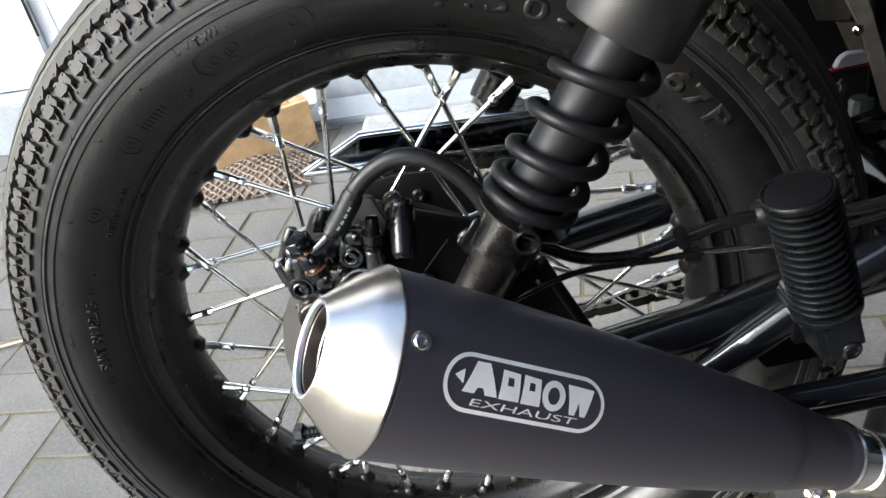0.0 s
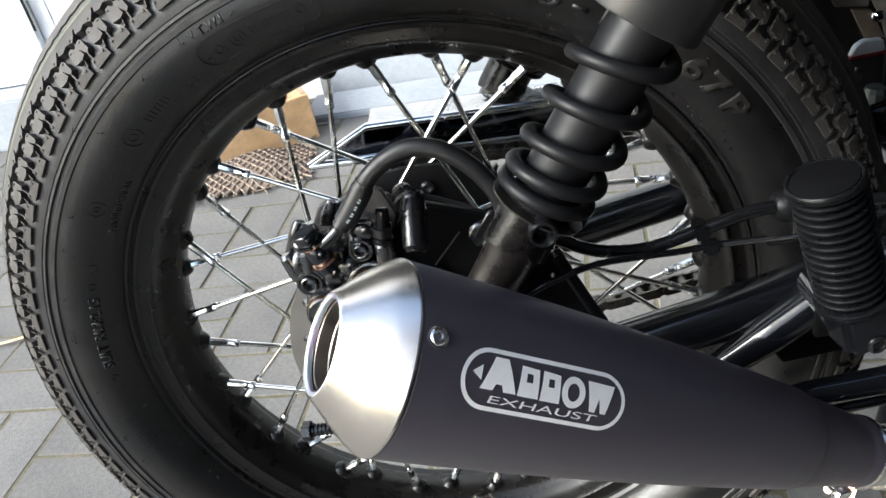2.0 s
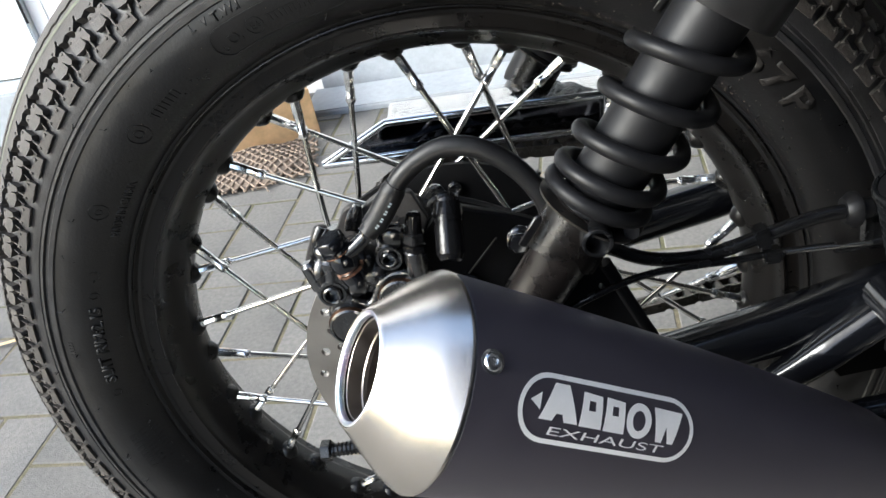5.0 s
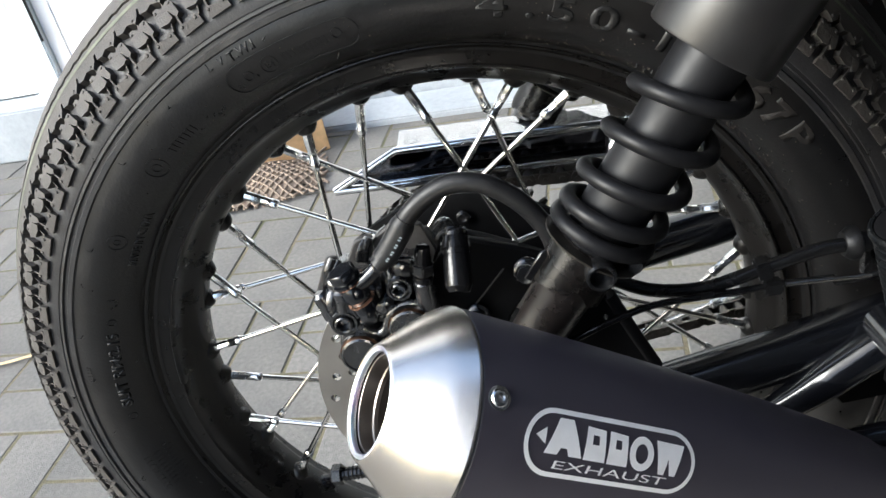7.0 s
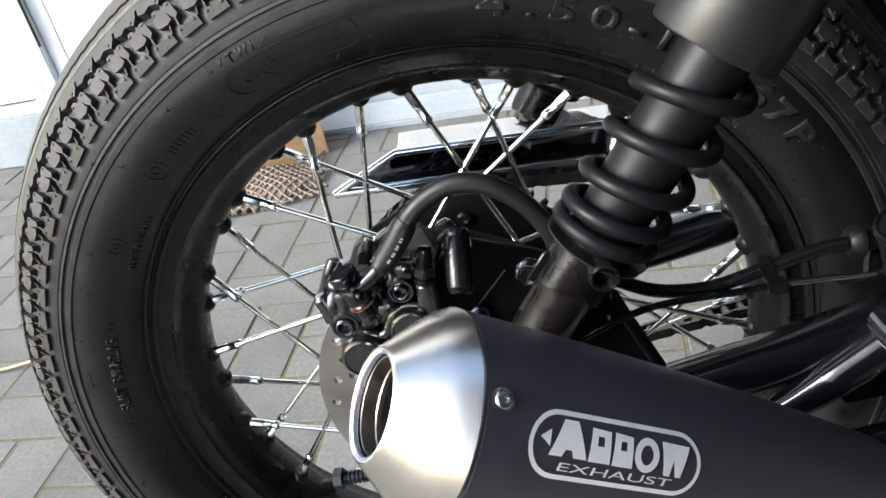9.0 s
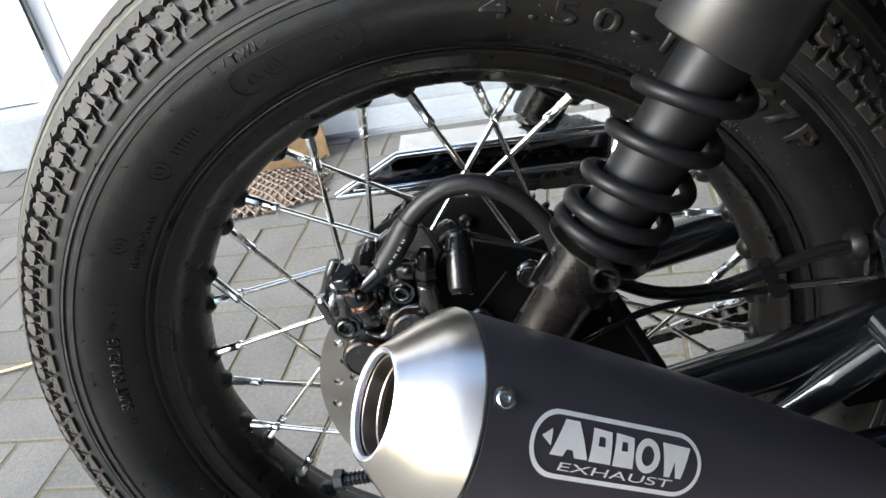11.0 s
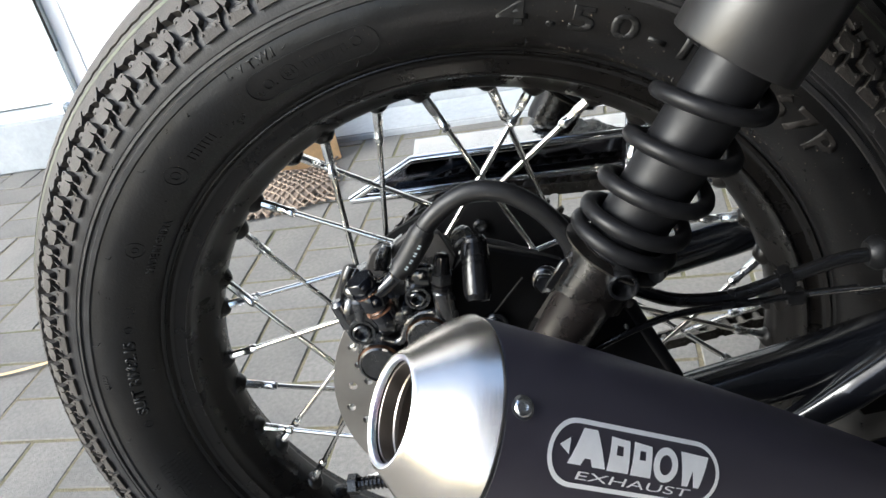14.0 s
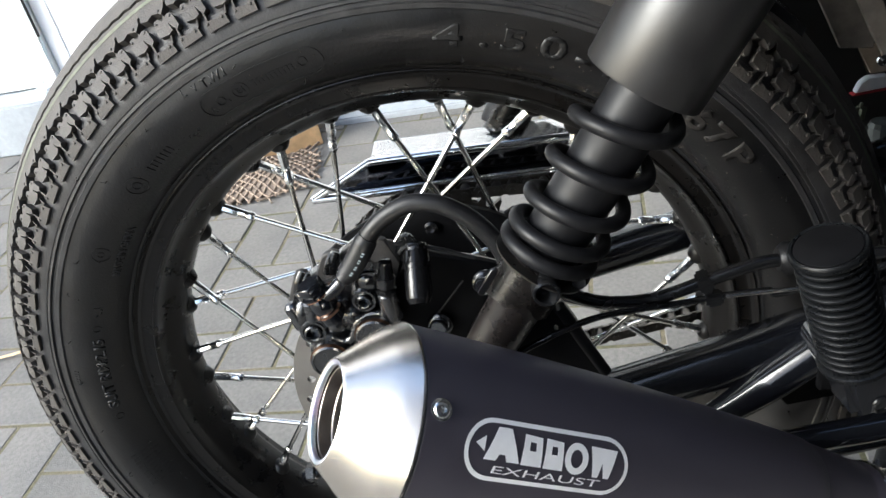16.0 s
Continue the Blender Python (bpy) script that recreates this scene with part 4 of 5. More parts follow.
part("caliper_web", sweep(spline([(-0.0651, -0.1040, 0.0814), (-0.0631, -0.1040, 0.0874), (-0.0581, -0.1040, 0.0914), (-0.0521, -0.1040, 0.0909), (-0.0479, -0.1040, 0.0876), (-0.0431, -0.1040, 0.0859), (-0.0386, -0.1040, 0.0884), (-0.0356, -0.1040, 0.0944), (-0.0316, -0.1040, 0.0999), (-0.0251, -0.1040, 0.1032), (-0.0176, -0.1040, 0.1032), (-0.0111, -0.1040, 0.0989)], 6), lambda t: 0.0029, 14), CASTING, cal)
for c_ in ((-0.0550, -0.1130, 0.0767), (-0.0226, -0.1130, 0.0911)):
    o_ = Vector(c_) + Vector((0, 0.034, 0))
    d_ = Vector((0, -1, 0))
    boss = part("piston_boss", turned(o_, d_, [(0, 0.0), (0, 0.0150), (0.018, 0.0150), (0.0210, 0.0142), (0.0235, 0.0136), (0.0310, 0.0132), (0.0330, 0.0125), (0.0338, 0.0112), (0.0330, 0.0106), (0.0333, 0.0)], 48), CASTING, cal)
    part("boss_rim", turned(o_, d_, [(0.0312, 0.0133), (0.0324, 0.0130), (0.0332, 0.0125)], 48), COPPERDARK, boss)
for c_, r_ in (((-0.0244, -0.1070, 0.1152), 0.0078), ((-0.0615, -0.1070, 0.0974), 0.0086)):
    p = Vector(c_)
    d = Vector((0.0, -1, 0.04)).normalized()
    boltp = part("caliper_bolt", turned(p - d * 0.016, d, [(0, 0.0), (0, r_ + 0.0018), (0.012, r_ + 0.0014), (0.0145, r_), (0.0160, r_ - 0.0006), (0.0160, r_ - 0.0020), (0.0140, r_ - 0.0024), (0.0140, r_ - 0.0030), (0.0172, r_ - 0.0032), (0.0178, r_ - 0.0040), (0.0176, r_ - 0.0046), (0.0120, r_ - 0.0048), (0.0120, 0.0)], 36), CASTING, cal, "black socket-head bolt")
    part("socket", hexa(p - d * 0.0038, d, 0.0026, 0.0008), BRUSHEDDARK, boltp)
part("bleed_screw", turned((-0.0387, -0.1060, 0.1156), (0.1, -1, 0.1), [(-0.008, 0.0), (-0.008, 0.0052), (0.000, 0.0046), (0.002, 0.0034), (0.003, 0.0030), (0.003, 0.0016), (0.0015, 0.0014), (0.0015, 0.0)], 20), CASTING, cal)
# pad backing plates, each pair either side of the disc, with sprung clips along the edges
for outl_, y_, t_, mt_ in (([(-0.0767, 0.1121), (-0.0742, 0.1176), (-0.0701, 0.1258), (-0.0662, 0.1328), (-0.0622, 0.1334), (-0.0588, 0.1319), (-0.0602, 0.1236), (-0.0662, 0.1136)], -0.086, 0.0045, PAD), ([(-0.0799, 0.1034), (-0.0774, 0.1089), (-0.0733, 0.1161), (-0.0694, 0.1221), (-0.0654, 0.1227), (-0.0593, 0.1192), (-0.0614, 0.1129), (-0.0694, 0.1049)], -0.072, 0.0045, PAD), ([(-0.0596, 0.1257), (-0.0543, 0.1282), (-0.0506, 0.1347), (-0.0478, 0.1396), (-0.0446, 0.1417), (-0.0396, 0.1427), (-0.0363, 0.1412), (-0.0386, 0.1302), (-0.0437, 0.1247), (-0.0533, 0.1217), (-0.0586, 0.1217)], -0.084, 0.0050, PAD), ([(-0.0630, 0.1161), (-0.0577, 0.1186), (-0.0540, 0.1231), (-0.0505, 0.1271), (-0.0460, 0.1291), (-0.0397, 0.1286), (-0.0360, 0.1186), (-0.0471, 0.1131), (-0.0567, 0.1121)], -0.068, 0.0050, PAD), ([(-0.0374, 0.1373), (-0.0324, 0.1415), (-0.0264, 0.1448), (-0.0228, 0.1491), (-0.0204, 0.1463), (-0.0134, 0.1448), (-0.0076, 0.1432), (-0.0037, 0.1320), (-0.0013, 0.1251), (-0.0064, 0.1133), (-0.0234, 0.1153), (-0.0374, 0.1243)], -0.080, 0.0050, PAD), ([(-0.0404, 0.1268), (-0.0334, 0.1308), (-0.0258, 0.1379), (-0.0164, 0.1348), (-0.0064, 0.1328), (-0.0004, 0.1219), (-0.0024, 0.1048), (-0.0264, 0.1069), (-0.0404, 0.1159)], -0.066, 0.0040, PAD)):
    part("pad_plate", plate(outl_, y_, t_, 0.0007), mt_, cal)
for a_, b_, r_ in (((-0.0379, -0.0890, 0.1425), (-0.0437, -0.0910, 0.1286), 0.0020), ((-0.0609, -0.0910, 0.1331), (-0.0687, -0.0930, 0.1173), 0.0020), ((-0.0401, -0.0900, 0.1419), (-0.0465, -0.0930, 0.1298), 0.0013), ((-0.0579, -0.0910, 0.1316), (-0.0653, -0.0940, 0.1174), 0.0013)):
    a_, b_ = Vector(a_), Vector(b_)
    part("pad_spring", sweep(spline([a_, a_ * 0.55 + b_ * 0.45 + Vector((-0.0008, -0.001, 0.0004)), b_], 6), r_, 10, squash=1.4), PLASTIC, cal, "sprung steel pad clip")
# bleed nipple with cap
bl0, bl1 = Vector((-0.0096, -0.1050, 0.1188)), Vector((-0.0056, -0.1050, 0.1409))
part("bleed_base", rod((-0.0104, -0.1030, 0.0978), bl0, 0.0066, 24, r2=0.0062, bevel=0.001), CASTING, cal)
bleed = part("bleed_nipple", turned(bl0, bl1 - bl0, [(0, 0.0), (0, 0.0064), (0.0012, 0.0066), (0.0030, 0.0062), (0.0034, 0.0050), (0.0120, 0.0048), (0.0122, 0.0046), (0.0200, 0.0042), (0.0214, 0.0039), (0.0222, 0.0028), (0.0222, 0.0)], 28), BOOT, cal, "black bleed nipple cap")
part("bleed_hexagon", hexa(bl0 + (bl1 - bl0).normalized() * 0.0040, bl1 - bl0, 0.0068, 0.0068), PLASTIC, bleed, smooth=False)
# slider pin boot, its end turned towards the rear
b0, b1 = Vector((0.0109, -0.1180, 0.1149)), Vector((0.0124, -0.0980, 0.1393))
bl_ = (b1 - b0).length
part("slider_boot", turned(b0, b1 - b0, [(0, 0.0), (0.0, 0.0060), (0.0008, 0.0064), (0.0026, 0.0071), (0.0030, 0.0077), (0.0050, 0.0080), (bl_ * 0.62, 0.0080), (bl_ * 0.63, 0.0074), (bl_ * 0.66, 0.0074), (bl_ * 0.67, 0.0083), (bl_ * 0.73, 0.0083), (bl_ * 0.74, 0.0075), (bl_ * 0.77, 0.0075), (bl_ * 0.78, 0.0084), (bl_ * 0.88, 0.0081), (bl_ * 0.90, 0.0080), (bl_, 0.0076), (bl_, 0.0)], 48), BOOT, cal, "black slider boot")
part("slider_head", hexa(b1 - (b1 - b0).normalized() * 0.001, b1 - b0, 0.0072, 0.006), PLASTIC, cal)
# banjo union with copper washers
j0 = Vector((-0.0450, -0.1120, 0.1139))
jd = (Vector((-0.0525, -0.1130, 0.1363)) - j0).normalized()
bj = part("banjo", turned(j0, jd, [(-0.004, 0), (-0.004, 0.0078), (0.0015, 0.0080), (0.0028, 0.0066), (0.0050, 0.0078), (0.0088, 0.0084), (0.0125, 0.0078), (0.0148, 0.0064), (0.0148, 0.0)], 36), GLOSS, cal, "black banjo union")
for w_ in (0.0014, 0.0150):
    part("washer", turned(j0 + jd * w_, jd, [(0, 0.0), (0, 0.0083), (0.0012, 0.0083), (0.0012, 0.0)], 36), COPPER, bj, "copper sealing washer")
part("banjo_bolt", hexa(j0 + jd * 0.0175, jd, 0.0086, 0.0074, turned(j0 + jd * 0.0162, jd, [(0, 0), (0, 0.0088), (0.0013, 0.0087), (0.0015, 0)], 28)), GLOSS, bj)
hose_pts = spline([(-0.0445, -0.114, 0.1270), (-0.0385, -0.1135, 0.1305), (-0.0330, -0.1125, 0.1345), (-0.0245, -0.111, 0.1425), (-0.0166, -0.110, 0.1523), (-0.0081, -0.109, 0.1631), (0.0036, -0.109, 0.1719), (0.0176, -0.110, 0.1772), (0.0321, -0.112, 0.1757), (0.0443, -0.114, 0.1692), (0.0537, -0.116, 0.1605), (0.0605, -0.118, 0.1510), (0.0646, -0.120, 0.1425), (0.0660, -0.121, 0.1340)], 8)
hose = part("brake_hose", sweep(hose_pts[18:], 0.0054, 20), HOSE, bike, "black rubber brake hose")
part("hose_sleeve", sweep(hose_pts[21:39], lambda t: 0.0068 if t < 0.93 else 0.0061, 20), HOSE, hose, "heat-shrink sleeve with small print")
part("hose_neck", sweep(hose_pts[0:23], lambda t: 0.0042 if t < 0.8 else 0.0050, 14), GLOSS, hose)
# small print on the sleeve: plain marks
for k in range(8):
    q = hose_pts[23 + k * 12 // 8]
    run_ = (hose_pts[24 + k * 12 // 8] - q).normalized()
    out_ = Vector((0.42, -0.80, 0.32))
    out_ = (out_ - run_ * out_.dot(run_)).normalized()
    part("print_mark", block((0.0008, 0.0014, 0.0003), Matrix.Translation(q + out_ * 0.0068) @ Matrix((out_.cross(run_), run_, out_)).transposed().to_4x4() @ pose(0, 0, 0, 0, 0, 90), 0.0), PRINT, hose)
# carrier plate, its bolts, and the hose clip at the shock
carrier = part("caliper_carrier", slab([(0.000, 0.124), (0.010, 0.1315), (0.050, 0.117), (0.060, 0.112), (0.056, 0.100), (0.034, 0.070), (0.018, 0.030), (0.020, -0.010), (-0.016, -0.010), (-0.030, 0.040), (-0.030, 0.090)], 0.007, Matrix.Translation((0, -0.078, 0)) @ XZ, 0.0015), DEEP, bike, "black caliper carrier plate")
part("carrier_flange", sweep(spline([(0.0024, -0.0970, 0.1387), (0.0035, -0.0970, 0.1407), (0.0071, -0.0970, 0.1428), (0.0120, -0.0970, 0.1430), (0.0258, -0.0970, 0.1380), (0.0395, -0.0970, 0.1313), (0.0464, -0.0970, 0.1282)], 6), lambda t: 0.0012 - 0.0003 * t, 12, squash=1.3), HOSE, carrier)
part("carrier_tab", plate([(-0.0021, 0.1340), (-0.0011, 0.1419), (0.0039, 0.1469), (0.0089, 0.1474), (0.0119, 0.1429), (0.0129, 0.1379)], -0.086, 0.004, 0.0012, 2), CASTING, carrier)
part("carrier_ridge", sweep([(0.0351, -0.0900, 0.1085), (0.0159, -0.0900, 0.0878)], 0.0006, 10), HOSE, carrier)
for zb in (Vector((0.0480, -0.0940, 0.1065)), Vector((0.0145, -0.0920, 0.0785))):
    bolt_ = part("carrier_bolt", hexa(zb, (-0.1, -1, 0.25), 0.0066, 0.0062, bevel=0.0012), BOLTBLACK, carrier, "glossy black hexagon bolt")
    part("bolt_flange", turned(zb, (-0.1, -1, 0.25), [(-0.006, 0), (-0.006, 0.0085), (-0.0026, 0.0085), (-0.0012, 0.0076), (-0.0006, 0.0060), (-0.0006, 0)], 32), BOLTBLACK, bolt_)
    part("bolt_socket", turned(zb, (-0.1, -1, 0.25), [(0.0030, 0.0), (0.0030, 0.0046), (0.0038, 0.0052), (0.0046, 0.0048), (0.0048, 0.0040), (0.0036, 0.0034), (0.0036, 0.0)], 28), BOLTBLACK, bolt_)
part("hub_cover", lathe([(0.016, 0.0), (0.016, 0.110), (0.012, 0.1145), (0.008, 0.1145), (0.005, 0.111), (0.004, 0.098), (0.004, 0.0)], 64, a0=20, a1=130), DEEP, hub, "dark rounded hub cover")
part("carrier_screw", turned((0.0090, 0.0030, 0.0990), (0, -1, 0.1), [(0, 0), (0, 0.0050), (0.002, 0.0050), (0.003, 0.0030), (0.0022, 0.0016), (0.0022, 0)], 16), PLASTIC, carrier)
clip = part("hose_clip", slab([(-0.004, -0.010), (0.007, -0.010), (0.008, 0.006), (0.002, 0.010), (-0.004, 0.007)], 0.010, Matrix.Translation((0.0665, -0.124, 0.1320)) @ Matrix.Rotation(radians(-36), 4, "Y") @ XZ, 0.002), PLASTIC, bike, "black hose clip")
part("clip_tab", slab([(-0.0022, -0.009), (0.0022, -0.009), (0.0024, 0.008), (0.0, 0.0105), (-0.0022, 0.008)], 0.002, Matrix.Translation((0.0548, -0.1400, 0.1385)) @ Matrix.Rotation(radians(36), 4, "Y") @ XZ, 0.0006), PLASTIC, clip)

# silencer hanger plate behind the shock, with a hole
hang = flat([(0.078, 0.105), (0.090, 0.103), (0.112, 0.052), (0.108, 0.040), (0.060, 0.040), (0.060, 0.080)], [(0.0875 + 0.0014 * math.cos(a), 0.091 + 0.0020 * math.sin(a)) for a in [2 * math.pi * k / 12 for k in range(12)]], 1)
ex = bmesh.ops.extrude_face_region(hang, geom=list(hang.faces))
bmesh.ops.translate(hang, verts=[v for v in ex["geom"] if isinstance(v, bmesh.types.BMVert)], vec=(0, 0, 0.005))
hang.transform(Matrix.Translation((0, -0.122, 0)) @ XZ)
bmesh.ops.recalc_face_normals(hang, faces=hang.faces)
part("silencer_hanger", hang, SATIN, bike, "black silencer hanger plate", smooth=False)
part("hanger_edge", sweep([(0.0905, -0.124, 0.1035), (0.1015, -0.124, 0.0770), (0.1130, -0.124, 0.0505)], 0.0040, 12), SATIN, bike)

# cables along the swingarm
c1 = spline([(0.080, -0.118, 0.118), (0.095, -0.112, 0.1050), (0.1170, -0.110, 0.0925), (0.146, -0.110, 0.0895), (0.178, -0.110, 0.0970), (0.205, -0.110, 0.1035), (0.226, -0.110, 0.1040), (0.256, -0.108, 0.1010), (0.293, -0.106, 0.0985), (0.40, -0.10, 0.12)], 8)
part("brake_line", sweep(c1, 0.0040, 16), PLASTIC, bike, "black braided brake line")
c2 = spline([(0.0421, -0.1280, 0.0672), (0.0721, -0.1310, 0.0832), (0.0900, -0.1290, 0.0892), (0.1127, -0.1240, 0.0921), (0.1378, -0.1180, 0.0892), (0.1636, -0.1120, 0.0850), (0.1834, -0.1100, 0.0847), (0.2122, -0.1100, 0.0839), (0.2357, -0.1100, 0.0826), (0.4000, -0.1050, 0.1100)], 8)
part("switch_cable", sweep(c2, 0.0021, 12), PLASTIC, bike, "thin black cable")
part("cable_core", sweep(spline([(0.188, -0.1122, 0.0855), (0.212, -0.1122, 0.0848), (0.233, -0.1122, 0.0836)], 6), 0.0014, 10), BRUSHED, bike, "bright cable end")
tie = part("cable_tie", block((0.008, 0.011, 0.012), pose(0.1763, -0.110, 0.0965, 0, -16, 0), 0.0015), PLASTIC, bike, "black cable clip")
part("tie_loop", block((0.010, 0.008, 0.009), pose(0.1815, -0.111, 0.0846), 0.0015), PLASTIC, tie)
part("tie_neck", block((0.003, 0.004, 0.012), pose(0.1790, -0.111, 0.0902), 0.0005), PLASTIC, tie)
part("cable_grommet", turned((0.2180, -0.109, 0.1042), (1, 0.05, -0.05), [(0, 0), (0, 0.0065), (0.004, 0.0095), (0.007, 0.0095), (0.009, 0.0060), (0.014, 0.0055), (0.014, 0)], 20), HOSE, bike)
part("adjuster_block", block((0.020, 0.012, 0.022), pose(0.244, -0.098, 0.083), 0.003), PLASTIC, bike)

# ---- rear frame, plus unseen seat, skirts, mudguard, engine and covers added for shade ----
frame_ = tagged(new("frame"), "black tubular rear frame")
frame_.parent = bike
for sd in (-1, 1):
    part("frame_tube", sweep(spline([(-0.20, 0.10 * sd, 0.425), (0.05, 0.11 * sd, 0.40), (0.22, 0.115 * sd, 0.375), (0.45, 0.11 * sd, 0.35), (0.75, 0.09 * sd, 0.42)], 6), 0.0125, 16), GLOSS, frame_)
    part("frame_tube", sweep([(0.42, 0.105 * sd, 0.35), (0.46, 0.10 * sd, 0.08), (0.50, 0.10 * sd, -0.10)], 0.014, 16), GLOSS, frame_)
part("frame_strap", slab([(0.298, 0.222), (0.3140, 0.2200), (0.3306, 0.1808), (0.3490, 0.1251), (0.3560, 0.0960), (0.3455, 0.1000), (0.3269, 0.1599), (0.3151, 0.1837)], 0.003, Matrix.Translation((0, 0.020, 0)) @ XZ, 0.0008), STRAP, frame_, "weathered flat bracket")
part("frame_strap", slab([(0.288, 0.212), (0.335, 0.206), (0.3312, 0.1600), (0.3085, 0.1640)], 0.003, Matrix.Translation((0, 0.050, 0)) @ XZ, 0.0008), STRAP, frame_, "weathered flat bracket")
part("strap_screw", turned((0.3240, 0.0165, 0.1630), (0, -1, 0), [(0, 0), (0, 0.004), (0.002, 0.004), (0.004, 0.002), (0.004, 0)], 12), CHROME, frame_)
# Unseen seat and skirts, sized to keep overhead sky off the tyre.
part("seat", block((0.54, 0.30, 0.11), pose(0.24, 0, 0.400, 0, 0, 0), 0.03, seg=4), SEAT, bike, "unseen black vinyl bench seat, added to shade the tyre")
for sd in (-1, 1):
    part("shade_skirt", block((0.34, 0.020, 0.055), pose(0.335, 0.130 * sd, 0.325), 0.006), SEAT, bike)
part("mudguard", lathe([(-0.068, 0.326), (-0.064, 0.331), (0.0, 0.336), (0.064, 0.331), (0.068, 0.326)], 40, a0=42, a1=80), GLOSS, bike, "short black rear mudguard")
engine = tagged(new("engine"), "black single-cylinder engine")
engine.parent = bike
part("crankcase", block((0.34, 0.24, 0.22), pose(0.66, 0.0, -0.03), 0.05, seg=4), SATIN, engine)
for k in range(9):
    part("cooling_fin", block((0.16, 0.20, 0.006), pose(0.70, 0, 0.10 + 0.017 * k), 0.002), SATIN, engine)
# Unseen covers, enlarged to block low light from ahead of the tyre.
part("side_cover", block((0.34, 0.035, 0.36), pose(0.545, -0.112, 0.13, 0, 0, 0), 0.015, seg=3), SATIN, bike, "unseen black side cover, added to shield the tyre")
part("side_cover", block((0.34, 0.035, 0.36), pose(0.545, 0.112, 0.13, 0, 0, 0), 0.015, seg=3), SATIN, bike, "unseen black side cover, added to shield the tyre")
# Dark sheet added to hide the bright ground past the tyre.
inner = flat([(0.2800, 0.2550), (0.62, 0.2550), (0.62, -0.1150), (0.3300, -0.1150)], [(0.3613, 0.1278), (0.3741, 0.1264), (0.3853, 0.0993), (0.3720, 0.0992)], 1)
exi = bmesh.ops.extrude_face_region(inner, geom=list(inner.faces))
bmesh.ops.translate(inner, verts=[g for g in exi["geom"] if isinstance(g, bmesh.types.BMVert)], vec=(0, 0, 0.004))
inner.transform(Matrix.Translation((0, 0.152, 0)) @ XZ)
bmesh.ops.recalc_face_normals(inner, faces=inner.faces)
part("dark_backing", inner, SEAT, bike, "black sheet added behind the tyre to darken the gap", smooth=False)
# Added plates: dim and lit ground through the gaps, as brown and tan.
part("ground_standin", block((0.050, 0.003, 0.050), pose(0.374, 0.160, 0.113), 0.001), SOIL, bike, "brown plate standing in for dim ground in the gap")
part("ground_standin", slab([(0.3598, 0.1291), (0.3753, 0.1262), (0.3878, 0.1010), (0.3727, 0.1012)], 0.003, Matrix.Translation((0, 0.146, 0)) @ XZ, 0.0005), TAN, bike, "tan plate standing in for lit ground in the gap")
# bright bits seen past the tyre
part("battery_box", slab([(0.3420, 0.1055), (0.3690, 0.1065), (0.3665, 0.1165), (0.3520, 0.1175), (0.3460, 0.1140)], 0.007, Matrix.Translation((0, 0.105, 0)) @ XZ, 0.0012), WHITE, bike, "white box with red lower edge")
part("box_edge", block((0.029, 0.0074, 0.0011), pose(0.3550, 0.1014, 0.1049, 0, -2, 0), 0.0003), REDTRIM, bike)
part("indicator_lens", turned((0.3690, 0.110, 0.0400), (0.05, 0.0, 1.0), [(0, 0.0), (0.0, 0.0085), (0.003, 0.0105), (0.029, 0.0108), (0.033, 0.0092), (0.034, 0.0)], 12), LENS, bike, "dull smoked indicator lens", smooth=False)
part("cable_connector", block((0.010, 0.010, 0.018), pose(0.3515, 0.110, 0.0830, 0, 10, 0), 0.004, seg=4), GREENLINE, bike, "dull yellow-green cable connector")

# centre stand that carries the machine
stand = tagged(new("centre_stand"), "black steel centre stand on the paving")
stand.parent = bike
for sd in (-1, 1):
    part("stand_leg", sweep([(0.46, 0.10 * sd, -0.10), (0.43, 0.12 * sd, -0.20), (0.415, 0.135 * sd, -0.352 - 0.0047 * sd)], 0.012, 16), GLOSS, stand)
    part("stand_foot", block((0.07, 0.030, 0.010), pose(0.415, 0.135 * sd, -0.3545 - 0.0047 * sd), 0.003), GLOSS, stand)
part("stand_bar", rod((0.43, -0.12, -0.20), (0.43, 0.12, -0.20), 0.010, 16), GLOSS, stand)

# front wheel and fork, ahead of all that is seen
front = tagged(new("front_wheel"), "spoked front wheel with black tyre")
front.parent = bike
part("front_tyre", lathe([(1.0 * y * 0.8, r - 0.003) for y, r in SECTION[::2]], 72), RUBBER, front)
part("front_rim", lathe([(y * 0.8, r - 0.002) for y, r in rim_profile], 72, closed=True), RIMPAINT, front)
for k in range(18):
    a = radians(20 * k)
    part("front_spoke", rod(arc_place(a, 0, 0.200), arc_place(a + 1.1, 0.02 * (-1) ** k, 0.045), 0.0018, 8), ZINC, front)
part("front_hub", rod((0, -0.05, 0), (0, 0.05, 0), 0.05, 32), GLOSS, front)
front.matrix_basis = Matrix.Translation((1.33, 0, -0.042))
fork = tagged(new("front_fork"), "black telescopic front fork")
fork.parent = bike
for sd in (-1, 1):
    part("fork_leg", rod((1.33, 0.085 * sd, -0.042), (1.08, 0.085 * sd, 0.52), 0.020, 20), SATIN, fork)
part("handlebar", sweep(spline([(0.98, -0.36, 0.60), (1.04, -0.20, 0.62), (1.06, 0, 0.60), (1.04, 0.20, 0.62), (0.98, 0.36, 0.60)], 8), 0.011, 14), GLOSS, fork)
part("fuel_tank", block((0.46, 0.26, 0.19), pose(0.72, 0, 0.50, 0, -6, 0), 0.08, seg=5), GLOSS, bike, "gloss black fuel tank")
part("frame_spine", sweep([(1.06, 0, 0.52), (0.90, 0, 0.20), (0.80, 0, -0.12)], 0.018, 16), GLOSS, frame_)

